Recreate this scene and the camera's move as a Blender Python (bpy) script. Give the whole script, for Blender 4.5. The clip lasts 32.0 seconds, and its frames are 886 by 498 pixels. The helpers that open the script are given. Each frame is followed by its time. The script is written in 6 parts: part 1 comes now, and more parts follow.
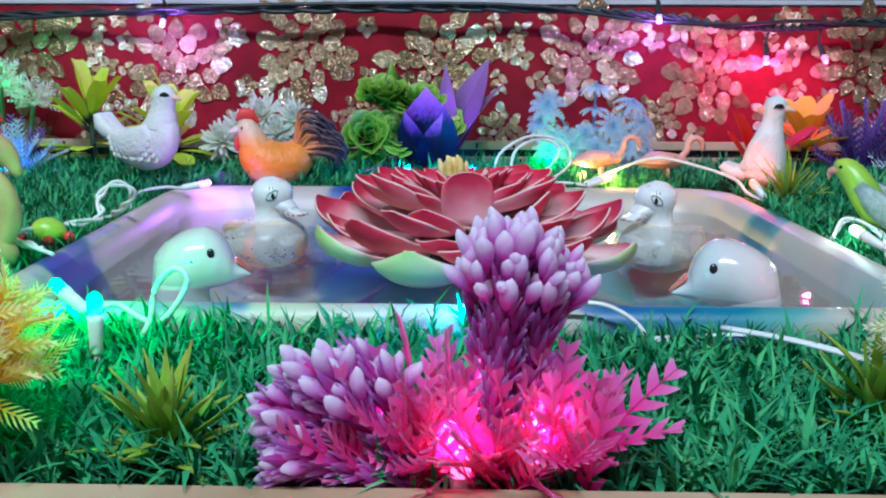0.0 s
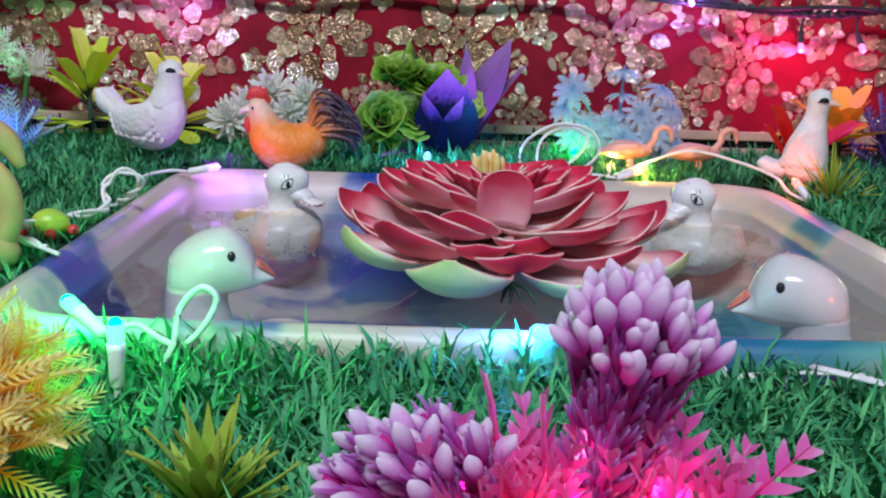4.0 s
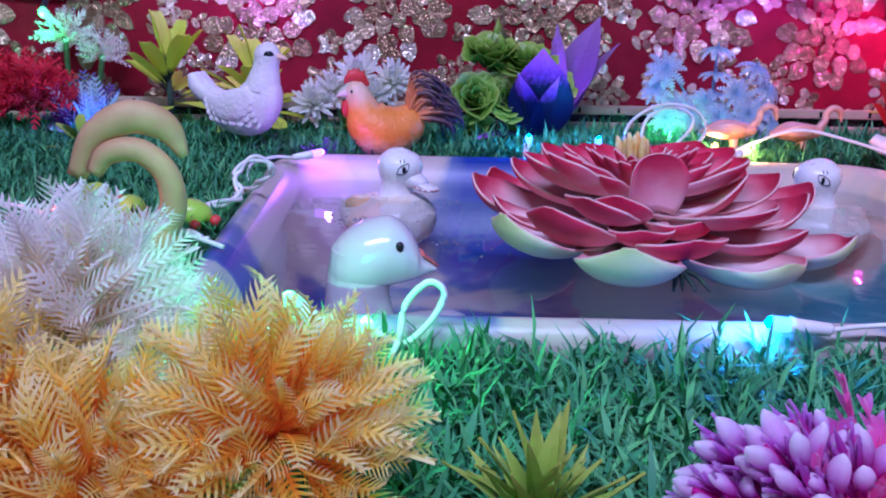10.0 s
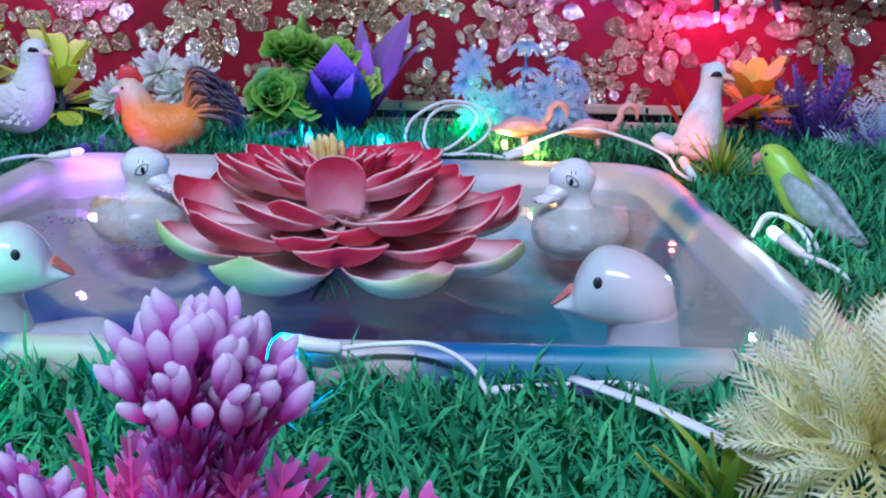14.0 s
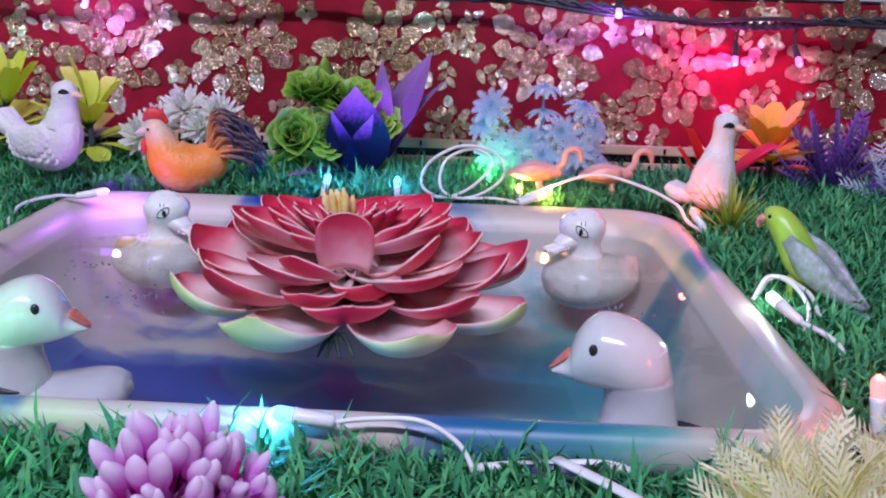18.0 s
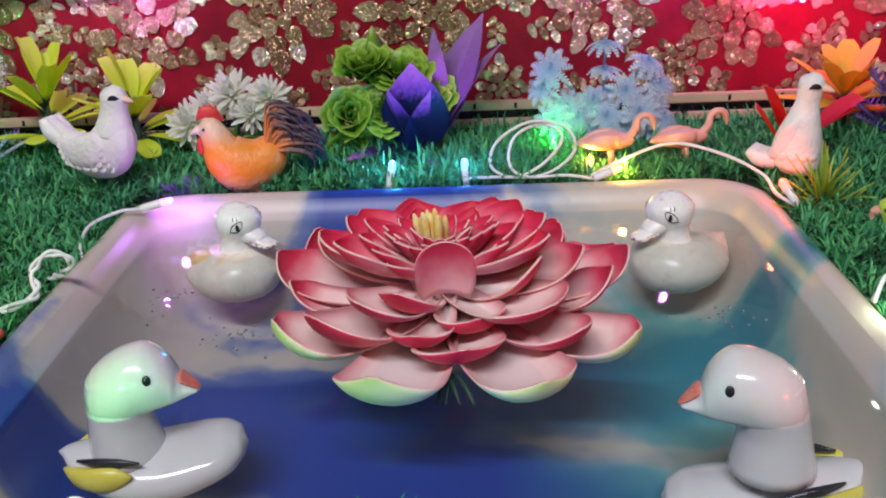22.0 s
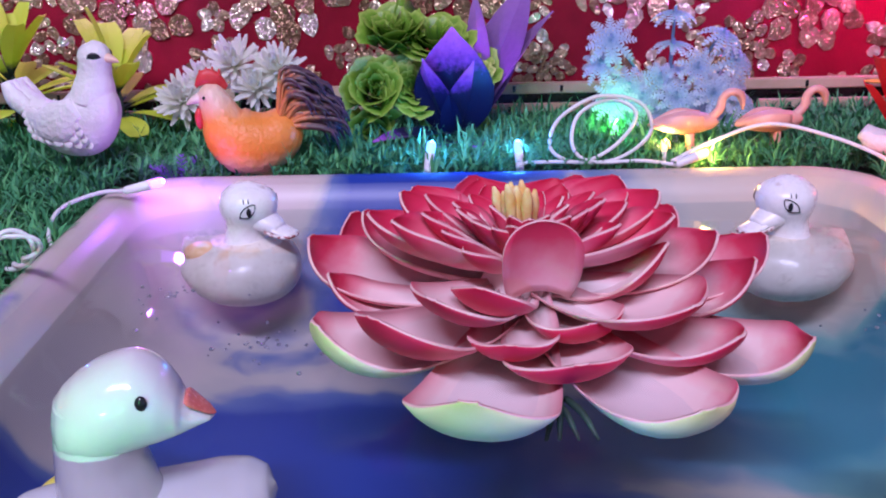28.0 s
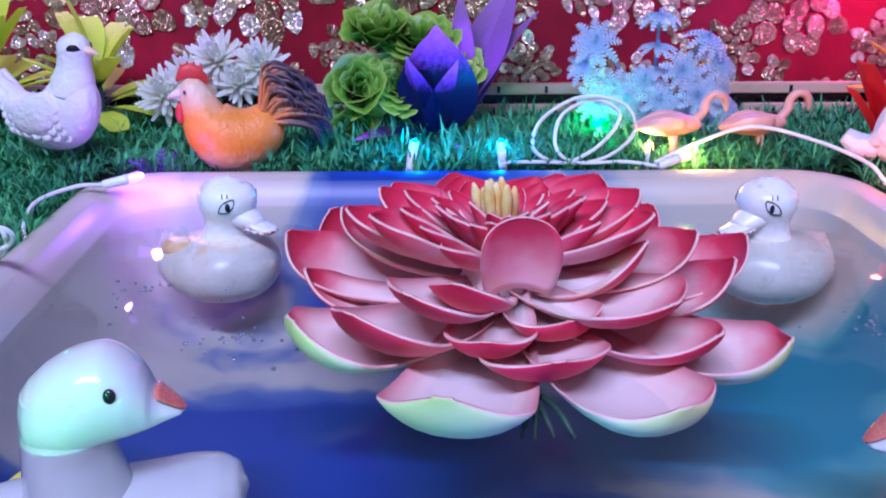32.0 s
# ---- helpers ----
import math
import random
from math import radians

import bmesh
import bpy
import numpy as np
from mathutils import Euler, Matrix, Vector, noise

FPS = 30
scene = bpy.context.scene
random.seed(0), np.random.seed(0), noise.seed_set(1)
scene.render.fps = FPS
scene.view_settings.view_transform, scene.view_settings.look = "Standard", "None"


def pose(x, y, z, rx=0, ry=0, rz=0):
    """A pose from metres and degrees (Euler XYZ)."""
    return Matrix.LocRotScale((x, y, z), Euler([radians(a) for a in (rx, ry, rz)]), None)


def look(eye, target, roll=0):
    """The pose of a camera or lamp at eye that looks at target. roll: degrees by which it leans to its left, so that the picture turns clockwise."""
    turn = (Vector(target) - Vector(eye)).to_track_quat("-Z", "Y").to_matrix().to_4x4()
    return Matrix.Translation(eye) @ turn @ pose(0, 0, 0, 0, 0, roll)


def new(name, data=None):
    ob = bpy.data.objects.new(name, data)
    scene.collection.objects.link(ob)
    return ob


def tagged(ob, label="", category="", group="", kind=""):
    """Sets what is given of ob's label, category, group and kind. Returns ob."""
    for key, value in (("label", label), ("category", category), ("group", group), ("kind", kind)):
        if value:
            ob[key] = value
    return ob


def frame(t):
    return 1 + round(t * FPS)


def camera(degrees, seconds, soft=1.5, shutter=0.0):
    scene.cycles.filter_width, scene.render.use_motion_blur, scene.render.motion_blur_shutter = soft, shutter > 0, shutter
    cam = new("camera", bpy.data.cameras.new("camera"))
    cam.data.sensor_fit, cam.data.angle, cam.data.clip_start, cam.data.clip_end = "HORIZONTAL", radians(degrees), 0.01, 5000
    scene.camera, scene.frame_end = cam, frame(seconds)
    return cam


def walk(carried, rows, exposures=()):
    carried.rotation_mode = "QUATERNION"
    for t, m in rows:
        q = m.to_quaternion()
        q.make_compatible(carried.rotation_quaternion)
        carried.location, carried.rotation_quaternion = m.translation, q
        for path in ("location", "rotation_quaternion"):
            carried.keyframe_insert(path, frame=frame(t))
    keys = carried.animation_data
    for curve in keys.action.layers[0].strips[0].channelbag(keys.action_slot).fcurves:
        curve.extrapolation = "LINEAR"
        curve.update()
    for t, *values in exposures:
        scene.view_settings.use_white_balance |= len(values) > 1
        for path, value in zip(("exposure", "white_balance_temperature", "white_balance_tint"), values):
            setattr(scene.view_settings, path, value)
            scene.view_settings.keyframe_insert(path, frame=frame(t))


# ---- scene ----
cam = camera(52.2, 32.0, soft=2.0)
PATH = [
    (0, (0.015, -0.037, 0.114), (-0.028, 1.922, -0.288), 0.2),
    (0.5, (0.002, -0.029, 0.116), (-0.043, 1.932, -0.277), 0.0),
    (1, (-0.003, -0.034, 0.118), (-0.048, 1.928, -0.266), 0.1),
    (1.5, (-0.001, -0.034, 0.117), (-0.049, 1.93, -0.259), -0.0),
    (2, (-0.003, -0.035, 0.117), (-0.046, 1.928, -0.26), 0.7),
    (2.5, (-0.004, -0.033, 0.115), (-0.042, 1.929, -0.272), 1.4),
    (3, (-0.003, -0.018, 0.122), (-0.03, 1.933, -0.318), 1.8),
    (3.5, (-0.007, -0.008, 0.126), (-0.024, 1.939, -0.333), 1.8),
    (5.5, (-0.016, 0.026, 0.113), (-0.018, 1.956, -0.409), 1.7),
    (6, (-0.021, 0.031, 0.113), (-0.02, 1.961, -0.414), 1.6),
    (6.5, (-0.029, 0.032, 0.114), (-0.031, 1.963, -0.408), 1.5),
    (7, (-0.044, 0.029, 0.116), (-0.047, 1.962, -0.399), 1.3),
    (7.5, (-0.062, 0.024, 0.117), (-0.066, 1.959, -0.389), 1.3),
    (8, (-0.07, 0.019, 0.124), (-0.079, 1.955, -0.38), 1.2),
    (8.5, (-0.079, 0.013, 0.124), (-0.09, 1.95, -0.374), 1.1),
    (9, (-0.089, 0.013, 0.122), (-0.099, 1.949, -0.379), 1.1),
    (9.5, (-0.09, 0.015, 0.122), (-0.098, 1.949, -0.386), 1.1),
    (10, (-0.085, 0.014, 0.122), (-0.09, 1.947, -0.391), 1.1),
    (10.5, (-0.068, 0.007, 0.121), (-0.071, 1.939, -0.393), 1.2),
    (11, (-0.047, 0.01, 0.117), (-0.046, 1.942, -0.401), 1.4),
    (11.5, (-0.032, 0.012, 0.12), (-0.028, 1.941, -0.41), 1.4),
    (12, (-0.011, 0.017, 0.119), (-0.003, 1.942, -0.421), 1.4),
    (12.5, (0.009, 0.029, 0.118), (0.02, 1.954, -0.426), 1.2),
    (13, (0.025, 0.028, 0.12), (0.032, 1.951, -0.431), 0.9),
    (13.5, (0.046, 0.037, 0.122), (0.045, 1.96, -0.429), 1.0),
    (14, (0.071, 0.03, 0.129), (0.057, 1.956, -0.407), 1.1),
    (14.5, (0.082, 0.029, 0.129), (0.059, 1.956, -0.404), 1.3),
    (16.5, (0.097, 0.024, 0.144), (0.048, 1.956, -0.372), 1.6),
    (17, (0.098, 0.024, 0.146), (0.041, 1.957, -0.366), 1.6),
    (17.5, (0.09, 0.023, 0.148), (0.023, 1.955, -0.367), 1.7),
    (18, (0.083, 0.026, 0.153), (-0.002, 1.957, -0.362), 1.6),
    (18.5, (0.08, 0.026, 0.156), (-0.017, 1.955, -0.362), 1.4),
    (19, (0.071, 0.027, 0.158), (-0.034, 1.955, -0.364), 1.2),
    (19.5, (0.058, 0.036, 0.163), (-0.052, 1.962, -0.364), 0.9),
    (20, (0.05, 0.045, 0.18), (-0.072, 1.965, -0.366), -0.1),
    (20.5, (0.048, 0.05, 0.187), (-0.078, 1.963, -0.384), -1.6),
    (21, (0.047, 0.052, 0.193), (-0.076, 1.951, -0.422), -2.3),
    (21.5, (0.046, 0.057, 0.198), (-0.074, 1.937, -0.476), -2.7),
    (22, (0.04, 0.059, 0.207), (-0.072, 1.915, -0.529), -2.9),
    (22.5, (0.037, 0.07, 0.218), (-0.065, 1.911, -0.558), -2.9),
    (23, (0.032, 0.073, 0.218), (-0.066, 1.906, -0.577), -2.8),
    (23.5, (0.028, 0.085, 0.219), (-0.07, 1.912, -0.588), -2.8),
    (24, (0.025, 0.099, 0.203), (-0.076, 1.931, -0.593), -2.8),
    (24.5, (0.022, 0.111, 0.192), (-0.081, 1.944, -0.603), -2.8),
    (26.5, (0.007, 0.151, 0.158), (-0.056, 2.016, -0.559), -2.0),
    (27, (0.0, 0.154, 0.157), (-0.06, 2.023, -0.553), -1.9),
    (27.5, (-0.006, 0.151, 0.154), (-0.06, 2.024, -0.543), -1.7),
    (28, (-0.01, 0.15, 0.155), (-0.056, 2.028, -0.529), -1.4),
    (28.5, (-0.007, 0.153, 0.157), (-0.048, 2.039, -0.506), -1.2),
    (29, (-0.005, 0.156, 0.157), (-0.052, 2.044, -0.502), -1.3),
    (29.5, (-0.005, 0.157, 0.16), (-0.054, 2.045, -0.497), -1.5),
    (30, (-0.002, 0.156, 0.161), (-0.044, 2.049, -0.481), -1.1),
    (30.5, (-0.003, 0.155, 0.163), (-0.041, 2.048, -0.482), -1.0),
    (31, (-0.003, 0.156, 0.16), (-0.034, 2.05, -0.482), -0.7),
    (31.5, (-0.006, 0.154, 0.159), (-0.029, 2.043, -0.5), -0.5),
    (32, (-0.007, 0.152, 0.151), (-0.024, 2.034, -0.524), -0.4),
]
# seconds, stops, kelvin and tint of the film camera's own exposure and white balance
EXPOSURES = [
    (0, 0.02, 5400, -4),
    (1, 0.03, 5900, 0),
    (2, -0.04, 4650, -5),
    (3, -0.08, 5300, 3),
    (6, -0.25, 7000, 37),
    (7, -0.28, 5900, 60),
    (8, -0.30, 5800, 66),
    (9, -0.25, 5450, 54),
    (11, -0.36, 4700, 50),
    (12, -0.30, 4600, 18),
    (13, -0.31, 4800, 28),
    (14, -0.10, 4950, 13),
    (17, -0.06, 5800, 27),
    (18, -0.11, 5800, 30),
    (19, -0.18, 6300, 33),
    (20, -0.19, 7500, 38),
    (21, -0.13, 8000, 33),
    (22, -0.09, 7000, 12),
    (24, -0.16, 8000, 11),
    (27, 0.05, 6100, 31),
    (28, -0.05, 5800, 47),
    (30, -0.07, 5450, 44),
    (31, -0.06, 5300, 43),
    (32, 0.06, 5000, 35),
]
walk(cam, [(t, look(eye, target, roll)) for t, eye, target, roll in PATH], EXPOSURES)

# ---- room light and world ----
world = bpy.data.worlds.new("world")
scene.world = world
world.use_nodes = True
world.node_tree.nodes["Background"].inputs[0].default_value = (0.55, 0.55, 0.7, 1)
world.node_tree.nodes["Background"].inputs[1].default_value = 0.015
scene.view_settings.exposure = 0.0


def lamp(name, kind, energy, color, m, size=0.0, size_y=0.0):
    d = bpy.data.lights.new(name, kind)
    d.energy, d.color = energy, color
    if kind == "AREA":
        d.shape, d.size, d.size_y = "RECTANGLE", size, size_y
    else:
        d.shadow_soft_size = size
    ob = new(name, d)
    ob.matrix_world = m
    return ob


# the white tube lamp of the room, above and in front of the display
lamp("tube_light", "AREA", 35.0, (0.92, 0.95, 1.10), look((-0.18, -0.70, 1.45), (-0.02, 0.52, 0.0)), 1.2, 0.08)


# ---- materials ----
def material(name):
    m = bpy.data.materials.new(name)
    m.use_nodes = True
    nt = m.node_tree
    return m, nt, nt.nodes["Principled BSDF"]


def node(nt, kind, **values):
    n = nt.nodes.new(kind)
    for k, v in values.items():
        if k in n.inputs:
            n.inputs[k].default_value = v
    return n


def ramp(nt, source, stops):
    r = nt.nodes.new("ShaderNodeValToRGB")
    e = r.color_ramp.elements
    while len(e) < len(stops):
        e.new(0.5)
    for el, (p, c) in zip(e, stops):
        el.position, el.color = p, (*c, 1)
    nt.links.new(source, r.inputs[0])
    return r.outputs[0]


def bump(nt, bsdf, source, strength, distance):
    b = node(nt, "ShaderNodeBump", Strength=strength, Distance=distance)
    nt.links.new(source, b.inputs["Height"])
    nt.links.new(b.outputs[0], bsdf.inputs["Normal"])


def mixed(name, stops, scale, rough=0.5, metal=0.0, bumps=0.15, fine=None, detail=4.0, coat=0.0, sheen=0.0, per=False, sub=0.0):
    """A surface whose colour wanders through stops by noise at one scale, with relief at a finer one; per: by random of each island."""
    m, nt, b = material(name)
    tc = nt.nodes.new("ShaderNodeTexCoord")
    n1 = node(nt, "ShaderNodeTexNoise", Scale=scale, Detail=detail)
    nt.links.new(tc.outputs["Object"], n1.inputs["Vector"])
    src = n1.outputs["Fac"]
    if per:
        g = nt.nodes.new("ShaderNodeNewGeometry")
        mm = nt.nodes.new("ShaderNodeMath")
        mm.operation = "MULTIPLY_ADD"
        mm.inputs[1].default_value = 0.45
        ma = nt.nodes.new("ShaderNodeMath")
        ma.operation = "MULTIPLY"
        ma.inputs[1].default_value = 0.55
        nt.links.new(src, ma.inputs[0])
        nt.links.new(g.outputs["Random Per Island"], mm.inputs[0])
        nt.links.new(ma.outputs[0], mm.inputs[2])
        src = mm.outputs[0]
    nt.links.new(ramp(nt, src, stops), b.inputs["Base Color"])
    n2 = node(nt, "ShaderNodeTexNoise", Scale=fine or scale * 8, Detail=3.0)
    nt.links.new(tc.outputs["Object"], n2.inputs["Vector"])
    if bumps:
        bump(nt, b, n2.outputs["Fac"], bumps, 0.001)
    r = nt.nodes.new("ShaderNodeMapRange")
    r.inputs["To Min"].default_value, r.inputs["To Max"].default_value = max(0.02, rough - 0.12), min(1, rough + 0.12)
    nt.links.new(n2.outputs["Fac"], r.inputs["Value"])
    nt.links.new(r.outputs[0], b.inputs["Roughness"])
    b.inputs["Metallic"].default_value = metal
    b.inputs["Coat Weight"].default_value = coat
    b.inputs["Sheen Weight"].default_value = sheen
    if sub:
        b.inputs["Subsurface Weight"].default_value = sub
        b.inputs["Subsurface Radius"].default_value = (0.004, 0.003, 0.002)
        b.inputs["Subsurface Scale"].default_value = 1.0
    return m


def along(name, stops, rough=0.5, scale=300, vary=0.25, sheen=0.0, coat=0.0, across=None, glass=0.3):
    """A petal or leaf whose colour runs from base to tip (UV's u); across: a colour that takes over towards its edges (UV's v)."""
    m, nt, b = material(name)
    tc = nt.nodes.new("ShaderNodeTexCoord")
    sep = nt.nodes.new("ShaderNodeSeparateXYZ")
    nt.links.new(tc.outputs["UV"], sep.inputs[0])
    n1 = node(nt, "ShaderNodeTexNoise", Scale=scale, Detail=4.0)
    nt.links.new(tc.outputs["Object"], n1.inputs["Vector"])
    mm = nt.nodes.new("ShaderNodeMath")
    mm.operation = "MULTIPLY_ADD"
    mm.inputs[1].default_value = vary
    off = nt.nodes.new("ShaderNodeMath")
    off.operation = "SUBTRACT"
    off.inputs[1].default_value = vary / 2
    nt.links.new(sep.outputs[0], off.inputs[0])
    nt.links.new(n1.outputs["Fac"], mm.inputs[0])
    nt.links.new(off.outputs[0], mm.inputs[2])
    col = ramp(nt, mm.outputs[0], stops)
    if across:
        mx = nt.nodes.new("ShaderNodeMix")
        mx.data_type = "RGBA"
        mr = nt.nodes.new("ShaderNodeMapRange")
        mr.inputs["From Min"].default_value, mr.inputs["From Max"].default_value = 0.72, 1.05
        mr.inputs["To Max"].default_value = 0.7
        nt.links.new(sep.outputs[1], mr.inputs["Value"])
        nt.links.new(mr.outputs[0], mx.inputs["Factor"])
        nt.links.new(col, mx.inputs["A"])
        mx.inputs["B"].default_value = (*across, 1)
        col = mx.outputs["Result"]
    nt.links.new(col, b.inputs["Base Color"])
    b.inputs["Roughness"].default_value = rough
    b.inputs["Sheen Weight"].default_value = sheen
    b.inputs["Coat Weight"].default_value = coat
    bump(nt, b, n1.outputs["Fac"], 0.2, 0.0006)
    if glass:
        tl = nt.nodes.new("ShaderNodeBsdfTranslucent")
        nt.links.new(col, tl.inputs["Color"])
        ms = nt.nodes.new("ShaderNodeMixShader")
        ms.inputs[0].default_value = glass
        nt.links.new(b.outputs[0], ms.inputs[1])
        nt.links.new(tl.outputs[0], ms.inputs[2])
        nt.links.new(ms.outputs[0], nt.nodes["Material Output"].inputs["Surface"])
    return m


def glow(name, color, strength):
    m, nt, b = material(name)
    b.inputs["Base Color"].default_value = (*color, 1)
    b.inputs["Emission Color"].default_value = (*color, 1)
    b.inputs["Emission Strength"].default_value = strength
    return m


WHITE_PLASTIC = mixed("white_plastic", [(0.3, (0.72, 0.72, 0.70)), (0.7, (0.82, 0.82, 0.80))], 60, 0.32, bumps=0.05)
WIRE_WHITE = mixed("wire_white", [(0.3, (0.68, 0.68, 0.66)), (0.7, (0.82, 0.82, 0.8))], 80, 0.4, bumps=0.05)
DUCK_WHITE = mixed("duck_white", [(0.3, (0.60, 0.57, 0.54)), (0.7, (0.70, 0.67, 0.65))], 30, 0.16, bumps=0.06, fine=240, coat=0.6, sub=0.15)
DUCK_CREAM = mixed("duck_cream", [(0.35, (0.62, 0.56, 0.44)), (0.6, (0.74, 0.68, 0.56)), (0.75, (0.70, 0.45, 0.18))], 34, 0.3, bumps=0.12, fine=300)
CLAY_PATCH = mixed("faded_orange", [(0.35, (0.74, 0.42, 0.16)), (0.6, (0.80, 0.58, 0.32)), (0.72, (0.72, 0.66, 0.54))], 110, 0.4, bumps=0.1)
DUCK_OLD = mixed("duck_old", [(0.3, (0.78, 0.76, 0.70)), (0.64, (0.88, 0.86, 0.81)), (0.74, (0.55, 0.44, 0.36))], 70, 0.28, bumps=0.1, fine=300, coat=0.3)
BEAK_RED = mixed("beak_red", [(0.3, (0.55, 0.10, 0.08)), (0.7, (0.75, 0.22, 0.16))], 120, 0.25, bumps=0.05, coat=0.4)
BEAK_WORN = mixed("beak_worn", [(0.42, (0.30, 0.05, 0.04)), (0.5, (0.75, 0.68, 0.62))], 260, 0.4, bumps=0.1)
BLACK = mixed("black_paint", [(0.3, (0.008, 0.008, 0.01)), (0.7, (0.03, 0.03, 0.035))], 90, 0.2, bumps=0.02)
YELLOW_PAINT = mixed("yellow_paint", [(0.3, (0.62, 0.50, 0.05)), (0.7, (0.75, 0.66, 0.12))], 90, 0.3, bumps=0.05)
CLAY_WHITE = mixed("clay_white", [(0.3, (0.70, 0.66, 0.61)), (0.7, (0.86, 0.83, 0.79))], 60, 0.55, bumps=1.0, fine=330)
CLAY_PEACH = mixed("clay_peach", [(0.3, (0.80, 0.50, 0.32)), (0.7, (0.86, 0.68, 0.55))], 60, 0.45, bumps=0.2, fine=300)
CLAY_RED = mixed("clay_red", [(0.3, (0.55, 0.02, 0.02)), (0.7, (0.72, 0.06, 0.05))], 90, 0.45, bumps=0.3)
TAIL_DARK = along("tail_feather", [(0.0, (0.80, 0.26, 0.06)), (0.26, (0.62, 0.20, 0.07)), (0.46, (0.12, 0.06, 0.06)), (1.0, (0.025, 0.03, 0.075))], 0.35, vary=0.45, glass=0.0)
FLAMINGO = mixed("flamingo_plastic", [(0.3, (0.72, 0.30, 0.22)), (0.7, (0.82, 0.45, 0.36))], 70, 0.4, bumps=0.2, fine=400)
PARROT_GREEN = mixed("parrot_green", [(0.3, (0.24, 0.50, 0.04)), (0.6, (0.45, 0.62, 0.06)), (0.8, (0.62, 0.55, 0.08))], 40, 0.35, bumps=0.2, fine=300)
PARROT_WING = mixed("parrot_wing", [(0.3, (0.16, 0.26, 0.16)), (0.55, (0.30, 0.34, 0.36)), (0.75, (0.50, 0.52, 0.55))], 200, 0.4, bumps=0.5, fine=500)
TAN_FOAM = mixed("tan_foam", [(0.3, (0.42, 0.25, 0.10)), (0.7, (0.60, 0.40, 0.18))], 50, 0.6, bumps=0.25)
NAVY_PLASTIC = mixed("navy_plastic", [(0.3, (0.010, 0.014, 0.06)), (0.7, (0.020, 0.026, 0.10))], 60, 0.35, bumps=0.1)
WOOD = mixed("wood_strip", [(0.3, (0.42, 0.30, 0.17)), (0.6, (0.55, 0.43, 0.28)), (0.8, (0.30, 0.19, 0.10))], 22, 0.6, bumps=0.3, fine=160)
WOOD_BOARD = mixed("wood_board", [(0.3, (0.36, 0.24, 0.13)), (0.7, (0.52, 0.38, 0.24))], 14, 0.6, bumps=0.3, fine=120)
CABLE_BLACK = mixed("black_cable", [(0.3, (0.012, 0.012, 0.014)), (0.7, (0.035, 0.035, 0.04))], 60, 0.4, bumps=0.2)
MAT_BASE = mixed("mat_base", [(0.3, (0.006, 0.03, 0.012)), (0.7, (0.015, 0.06, 0.02))], 120, 0.8, bumps=0.6, fine=500)
GRASS = mixed("plastic_grass", [(0.2, (0.025, 0.15, 0.07)), (0.5, (0.055, 0.30, 0.12)), (0.75, (0.12, 0.44, 0.15)), (0.9, (0.30, 0.58, 0.22))], 30, 0.5, bumps=0.0, per=True)
GRASS.node_tree.nodes["Principled BSDF"].inputs["Specular IOR Level"].default_value = 0.18
LIME_LEAF = along("lime_leaf", [(0.0, (0.08, 0.20, 0.02)), (0.5, (0.30, 0.48, 0.04)), (1.0, (0.52, 0.62, 0.10))], 0.45)
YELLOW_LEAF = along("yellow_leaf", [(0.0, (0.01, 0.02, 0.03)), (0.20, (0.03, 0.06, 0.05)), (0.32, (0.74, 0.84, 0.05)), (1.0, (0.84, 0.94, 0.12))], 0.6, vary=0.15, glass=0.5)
ORANGE_LEAF = along("orange_leaf", [(0.0, (0.03, 0.05, 0.02)), (0.25, (0.80, 0.52, 0.04)), (1.0, (0.95, 0.72, 0.12))], 0.5, glass=0.45)
RED_LEAF = along("red_leaf", [(0.0, (0.40, 0.01, 0.01)), (0.3, (0.85, 0.03, 0.03)), (1.0, (0.92, 0.05, 0.05))], 0.5, glass=0.5)
DARK_STEM = mixed("dark_stem", [(0.3, (0.01, 0.03, 0.02)), (0.7, (0.03, 0.07, 0.04))], 90, 0.6, bumps=0.3)
GREEN_STEM = mixed("green_stem", [(0.3, (0.03, 0.12, 0.03)), (0.7, (0.08, 0.24, 0.05))], 90, 0.5, bumps=0.2)
CREAM_FROND = along("cream_frond", [(0.0, (0.92, 0.26, 0.0)), (0.34, (0.98, 0.50, 0.01)), (0.54, (0.99, 0.72, 0.06)), (0.72, (0.99, 0.88, 0.26)), (1.0, (0.98, 0.95, 0.62))], 0.5, vary=0.35, glass=0.6)
IVORY_FROND = along("ivory_frond", [(0.0, (0.84, 0.46, 0.08)), (0.3, (0.90, 0.80, 0.54)), (0.55, (0.93, 0.91, 0.82)), (1.0, (0.97, 0.97, 0.93))], 0.5, vary=0.3, glass=0.6)
PALE_FROND = along("pale_frond", [(0.0, (0.84, 0.78, 0.26)), (0.4, (0.94, 0.91, 0.52)), (1.0, (0.96, 0.94, 0.74))], 0.5, glass=0.5)
RUST_FROND = along("rust_frond", [(0.0, (0.36, 0.10, 0.01)), (0.5, (0.72, 0.30, 0.03)), (1.0, (0.82, 0.52, 0.14))], 0.5)
# pink bracts, with the inner bulbs' hot pink glow worked into the magenta base
PINK_FROND = along("pink_frond", [(0.0, (0.95, 0.012, 0.30)), (0.5, (0.95, 0.05, 0.42)), (0.85, (0.95, 0.20, 0.56)), (1.0, (0.95, 0.52, 0.76))], 0.45, glass=0.5)
VIOLET_FROND = along("violet_frond", [(0.0, (0.86, 0.03, 0.46)), (0.45, (0.78, 0.12, 0.62)), (0.8, (0.74, 0.30, 0.76)), (1.0, (0.84, 0.58, 0.86))], 0.4, glass=0.7)
